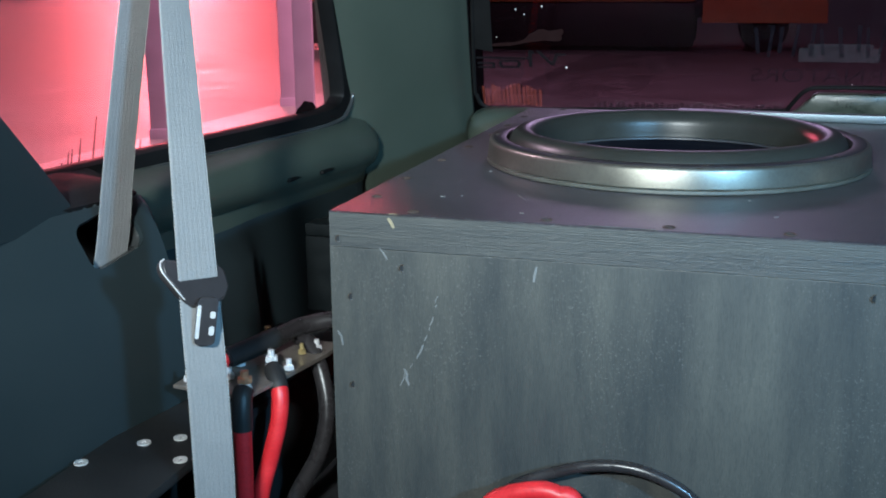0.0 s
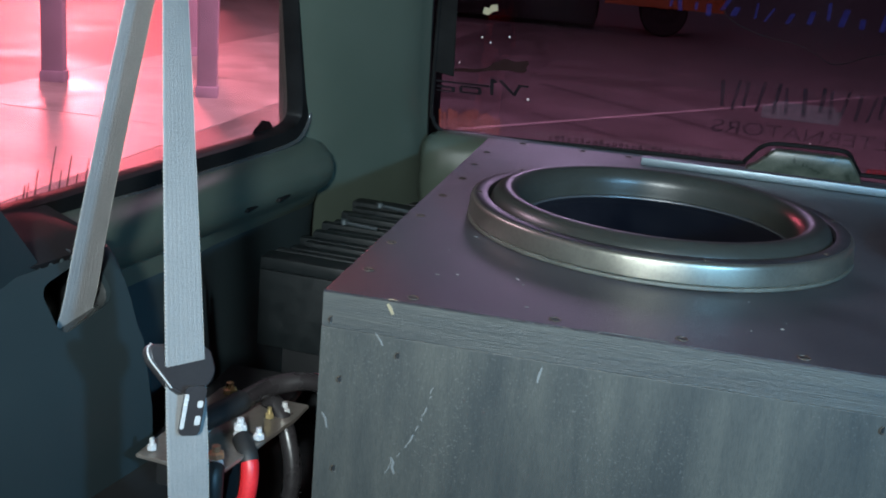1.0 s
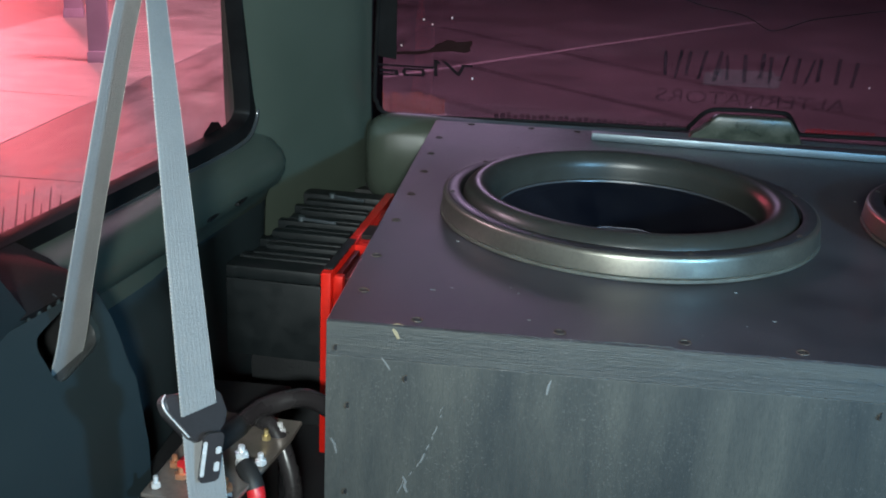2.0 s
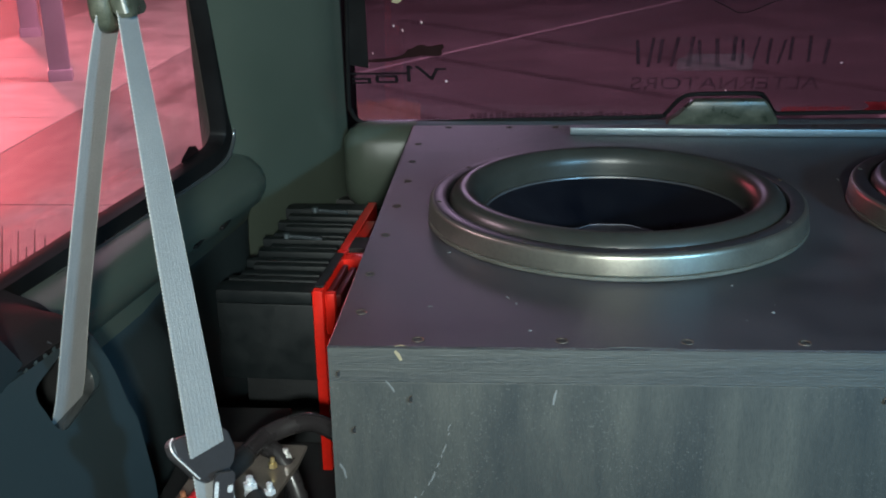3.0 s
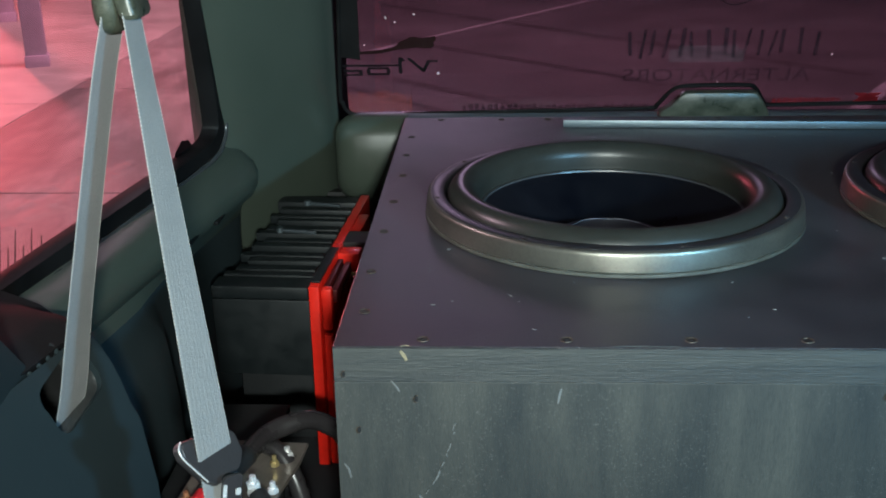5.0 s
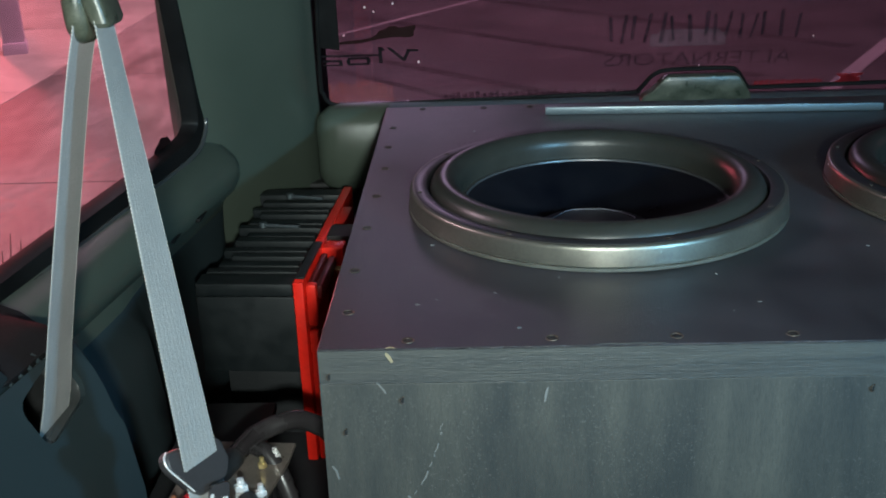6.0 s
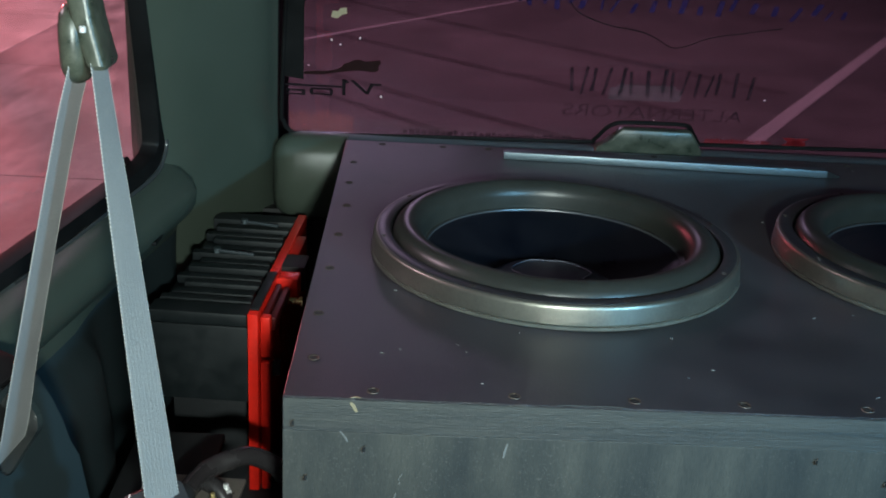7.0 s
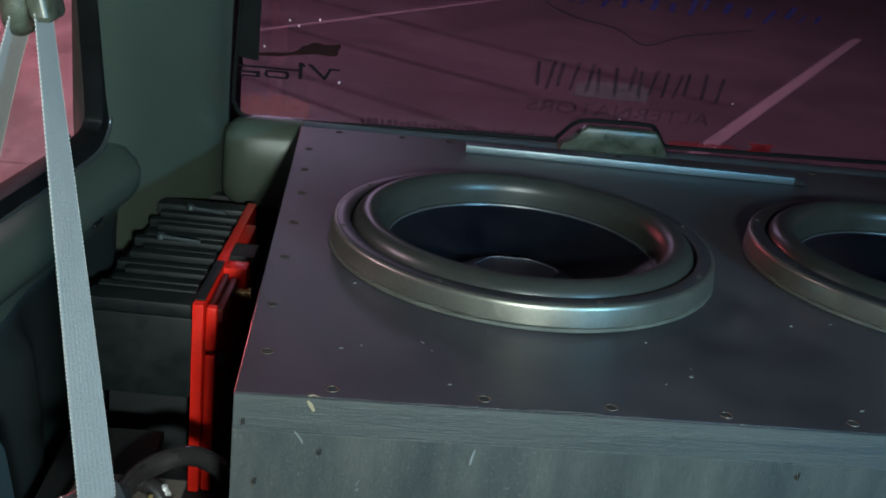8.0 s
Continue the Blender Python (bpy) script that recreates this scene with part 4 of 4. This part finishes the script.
def cable(pts, r, material, label, sleeve=None, lug=False):
    t = thing("power_cable", Matrix.Translation(pts[-1]), label, "cable", "power cables")
    part("jacket", tube(pts[1:] if lug else pts, r, 14), material, t, world=True)
    if sleeve:
        if lug:
            part("terminal_lug", tube([pts[0], Vector(sleeve[0]).lerp(Vector(sleeve[1]), 0.4)], r * 0.8, 14), NICKEL, t, "bright metal terminal lug", world=True)
        part("terminal_sleeve", tube(sleeve, r * 1.12, 14, steps=4), BLACK, t, "black heat-shrink sleeve", world=True)
    return t


cable([(-0.103, -0.010, -0.2035), (-0.1005, -0.021, -0.2055), (-0.098, -0.0295, -0.220), (-0.097, -0.0325, -0.250), (-0.097, -0.034, -0.30), (-0.098, -0.036, FLOOR + 0.012)], 0.0100, RED_CABLE, "thick red power cable bolted to the plate", [(-0.1012, -0.018, -0.2045), (-0.0995, -0.025, -0.210), (-0.0978, -0.030, -0.224), (-0.0972, -0.0322, -0.245)], True)
cable([(-0.105, 0.060, -0.2035), (-0.097, 0.048, -0.2045), (-0.087, 0.036, -0.212), (-0.080, 0.028, -0.226), (-0.080, 0.021, -0.255), (-0.088, 0.013, -0.295), (-0.099, 0.004, -0.345), (-0.103, 0.001, FLOOR + 0.012)], 0.0100, RED_CABLE, "thick red power cable bolted to the plate", [(-0.099, 0.051, -0.2043), (-0.093, 0.043, -0.2067), (-0.0865, 0.0355, -0.2125), (-0.0825, 0.031, -0.2195)], True)
cable([(-0.112, 0.150, -0.198), (-0.092, 0.140, -0.204), (-0.072, 0.125, -0.232), (-0.060, 0.112, -0.275), (-0.066, 0.098, -0.325), (-0.090, 0.085, -0.375), (-0.10, 0.075, FLOOR + 0.012)], 0.0105, GREY_CABLE, "dark grey power cable bending down beside the box")
cable([(-0.150, 0.030, -0.190), (-0.124, 0.095, -0.186), (-0.104, 0.145, -0.182), (-0.064, 0.175, -0.180), (-0.034, 0.19, -0.20), (-0.024, 0.20, FLOOR + 0.2)], 0.0115, GREY_CABLE, "thick black power cable arching over the plate", [(-0.149, 0.033, -0.190), (-0.135, 0.068, -0.188), (-0.121, 0.105, -0.1855)])
cable([(-0.155, 0.018, -0.193), (-0.153, 0.024, -0.1918), (-0.1505, 0.031, -0.190)], 0.0100, RED_CABLE, "red end of a cable under its black sleeve")
cable([(0.10, -0.05, FLOOR + 0.012), (0.150, -0.05, -0.335), (0.186, -0.05, -0.284), (0.207, -0.05, -0.269), (0.236, -0.05, -0.260), (0.257, -0.05, -0.262), (0.278, -0.05, -0.278), (0.31, -0.06, FLOOR + 0.012)], 0.0095, RED_CABLE, "red cable looped in front of the speaker box")

# dark tube curved behind the red loop, close to the box front
cable([(0.15, -0.028, FLOOR + 0.012), (0.180, -0.028, -0.31), (0.205, -0.028, -0.272), (0.250, -0.028, -0.249), (0.297, -0.028, -0.235), (0.345, -0.028, -0.238), (0.39, -0.028, -0.265), (0.42, -0.032, -0.33), (0.43, -0.04, FLOOR + 0.012)], 0.0060, GREY_CABLE, "thin dark curve looped in front of the speaker box")

# ---- seat belt ----
belt = thing("seat_belt", Matrix.Translation((-0.165, -0.035, ROOF)), "grey ribbed seat belt hanging in a plastic loop", "seat belt")


def webbing(stations, name, width=0.047):
    """stations: place of the middle line and the compass turn of the width, in degrees from +y towards +x."""
    pts = smooth_path([s[0] for s in stations], 10)
    angs = [v.x for v in smooth_path([(s[1], 0, 0) for s in stations], 10)]
    n = 33
    rows_f, rows_b = [], []
    for i, (p, g) in enumerate(zip(pts, angs)):
        d = (pts[min(i + 1, len(pts) - 1)] - pts[max(i - 1, 0)]).normalized()
        w = Vector((math.sin(radians(g)), math.cos(radians(g)), 0))
        w = (w - d * w.dot(d)).normalized()
        nn = w.cross(d)
        f, b = [], []
        for k in range(n):
            u = k / (n - 1) - 0.5
            rib = 0.00017 * abs(math.sin(math.pi * 8 * (u + 0.5))) - (0.0005 if k in (0, n - 1) else 0)
            f.append(p + w * u * width + nn * (0.0003 + rib))
            b.append(p + w * u * width - nn * (0.0003 + rib))
        rows_f.append(f), rows_b.append(b)
    stitch = bmesh.new()
    for edge in (0, n - 1):
        line = [(f[edge] + b[edge]) / 2 for f, b in zip(rows_f, rows_b)]
        gone = 0.0
        for p, q in zip(line, line[1:]):
            d = q - p
            while gone < d.length:
                c = p + d * (gone / d.length)
                box(c - Vector((0.0004, 0.0004, 0.0007)), c + Vector((0.0004, 0.0004, 0.0007)), 0, stitch)
                gone += 0.0034
            gone -= d.length
    tagged(part("edge_stitching", stitch, STITCH, belt, "pale stitching along the edges", smooth=False, world=True), kind="stuff")
    bm = bmesh.new()
    return part(name, loft([f + b[::-1] for f, b in zip(rows_f, rows_b)], bm, (True, True)), WEB, belt, world=True)


LOOP = Vector((-0.151, -0.035, 0.330))
webbing([((-0.1490, -0.032, 0.336), -2), ((-0.1455, -0.037, 0.312), -1), ((-0.1381, -0.0475, 0.262), 2), ((-0.1274, -0.0626, 0.19), 7), ((-0.1081, -0.0899, 0.06), 14.5), ((-0.0962, -0.1067, -0.02), 19), ((-0.091, -0.114, -0.055), 21), ((-0.085, -0.122, -0.10), 24), ((-0.077, -0.132, -0.17), 25), ((-0.072, -0.140, -0.28), 25), ((-0.072, -0.145, FLOOR + 0.003), 25)], "webbing")
webbing([((-0.1620, -0.036, 0.324), 7), ((-0.1775, -0.035, 0.270), 6.5), ((-0.208, -0.028, 0.15), 7.5), ((-0.2385, -0.018, 0.03), 9.5), ((-0.257, -0.010, -0.045), 13), ((-0.272, -0.006, -0.09), 14)], "webbing")
# plastic loop that the belt runs over, hung from the roof
loops = []
for k in range(25):
    g = 2 * math.pi * k / 24
    c0 = Vector((0, 0.017 * math.copysign(abs(math.cos(g)) ** 0.7, math.cos(g)), 0.026 * math.copysign(abs(math.sin(g)) ** 0.7, math.sin(g))))
    rad = Vector((0, math.cos(g), math.sin(g)))
    loops.append([LOOP + Vector((-0.0125, 0, 0.011)) + c0 + rad * (0.0080 * math.cos(a)) + Vector((0.0100 * math.sin(a), 0, 0)) for a in (2 * math.pi * j / 14 for j in range(14))])
part("loop", loft(loops), LATCH, belt, "grey-green plastic loop", world=True)
part("hanger", loft([[(LOOP.x + dx + u, LOOP.y + v, z) for u, v in rounded_loop(a, b, 0.0055, 4)] for z, a, b, dx in ((LOOP.z - 0.008, 0.0060, 0.020, 0.0080), (LOOP.z - 0.004, 0.0080, 0.023, 0.0070), (LOOP.z + 0.030, 0.0095, 0.022, -0.002), (LOOP.z + 0.07, 0.0105, 0.020, -0.008), (LOOP.z + 0.10, 0.0105, 0.020, -0.010), (ROOF - 0.001, 0.012, 0.022, -0.012))], caps=(True, True)), LATCH, belt, "grey-green plastic hanger cover", world=True)
part("rivet", lathe([(0, -0.003), (0.0028, -0.003), (0.0028, 0.001), (0.0018, 0.002), (0, 0.002)], 14, (LOOP.x - 0.001, LOOP.y - 0.0225, LOOP.z + 0.026)), NICKEL, belt, world=True)
# tongue
TM = Matrix.Translation((-0.087, -0.1285, -0.046)) @ pose(0, 0, 0, 0, 0, 46) @ pose(0, 0, 0, 0, 9, 0)
up = Vector((-0.144, 0.202, 0.969)).normalized()
wide = Vector((math.sin(radians(21)), math.cos(radians(21)), 0))
wide = (wide - up * wide.dot(up)).normalized()
TT = Matrix((wide, up.cross(wide), up)).transposed().to_4x4()
TT.translation = (-0.0905, -0.1145, -0.0575)
TT = TT @ Matrix.Translation((0, 0.004, 0)) @ pose(0, 0, 0, -14, 0, 0) @ Matrix.Diagonal((1.10, 1, 0.90, 1))
out = [(-0.037, 0.030), (-0.032, 0.035), (0.024, 0.026), (0.033, 0.016), (0.034, -0.006), (0.026, -0.018), (0.014, -0.025), (-0.010, -0.025), (-0.020, -0.016), (-0.037, 0.018)]
bm = loft([[TT @ Vector((x * s * 0.96, y, z * s * 0.92)) for x, z in out] for y, s in ((0.005, 0.94), (0.003, 1), (-0.004, 1), (-0.006, 0.95))], caps=(True, True))
bmesh.ops.bevel(bm, geom=bm.edges[:], offset=0.0012, segments=2, affect="EDGES")
part("tongue", bm, TONGUE, belt, "dark plastic belt tongue", world=True)
# the tongue's steel edge, with its glint put into a pale tube
part("edge_glint", tube([TT @ Vector(q) for q in ((-0.030, -0.004, 0.0325), (-0.0355, -0.005, 0.028), (-0.0358, -0.0055, 0.018), (-0.028, -0.0055, 0.002), (-0.0195, -0.0055, -0.0145))], 0.0008, 8, steps=4), NICKEL, belt, "bright steel edge, its glint drawn in pale nickel", world=True)
bm = loft([[TM @ Vector((x + 0.013, y, z - 0.040)) for x, z in rounded_loop(0.0100, 0.024, 0.005, 5)] for y in (-0.0070, -0.0100)], caps=(True, True))
blade = part("tongue_blade", bm, TONGUE, belt, "dark steel blade with glints drawn on its edge and slots", world=True)
# a bar and two dots in pale nickel stand for lamp glints
for dx, dz, a, b in ((0.0045, -0.040, 0.0019, 0.017), (0.0185, -0.033, 0.0026, 0.0034), (0.0185, -0.049, 0.0026, 0.0045)):
    bm = loft([[TM @ Vector((x + dx, y, z + dz)) for x, z in rounded_loop(a, b, 0.0018, 4)] for y in (-0.0101, -0.0110)], caps=(True, True))
    part("edge_glint", bm, NICKEL, belt, world=True)

scrap = thing("paper_scrap", Matrix.Translation(on_glass(-0.004, 0.235)), "small torn yellow scrap stuck to the rear window", "scrap")
part("scrap", loft([[on_glass(x, h, o) for x, h in ((-0.029, 0.240), (-0.019, 0.237), (-0.010, 0.245), (-0.002, 0.247), (-0.003, 0.259), (-0.014, 0.257), (-0.017, 0.251), (-0.026, 0.252))] for o in (0.0, 0.001)], caps=(True, True)), WOOD, scrap, smooth=False, world=True)


def on_side(y, z, off=0.0):
    return Vector((side_x(y, z) - 0.021 + off, y, z))


mark = thing("window_sticker", Matrix.Translation(on_side(0.655, 0.02)), "dark brown torn round sticker on the side window", "sticker", "stickers on the side window")
rim = [(0.655 + (0.030 + 0.003 * math.sin(5 * g)) * math.cos(g), 0.012 + (0.022 + 0.002 * math.cos(7 * g)) * math.sin(g)) for g in (2 * math.pi * k / 24 for k in range(24))]
part("patch", loft([[on_side(y, z, o) for y, z in rim] for o in (0.0, 0.0008)], caps=(True, True)), DECAL_BROWN, mark, smooth=False, world=True)
drip = thing("dried_drips", Matrix.Translation(on_side(0.16, 0.0)), "dark dried drip marks on the side window", "stain")
for y, h in ((0.106, 0.014), (0.116, 0.027), (0.122, 0.029), (0.135, 0.041), (0.145, 0.013), (0.159, 0.066), (0.176, 0.034), (0.190, 0.050), (0.207, 0.026), (0.224, 0.041), (0.246, 0.025)):
    part("drip", loft([[on_side(yy, z, o) for yy, z in ((y - 0.0022, -0.004), (y + 0.0018, -0.004), (y + 0.0010 + h * 0.12, h), (y - 0.0006 + h * 0.12, h))] for o in (0.0, 0.0005)], caps=(True, True)), DECAL_DRIP, drip, smooth=False, world=True)
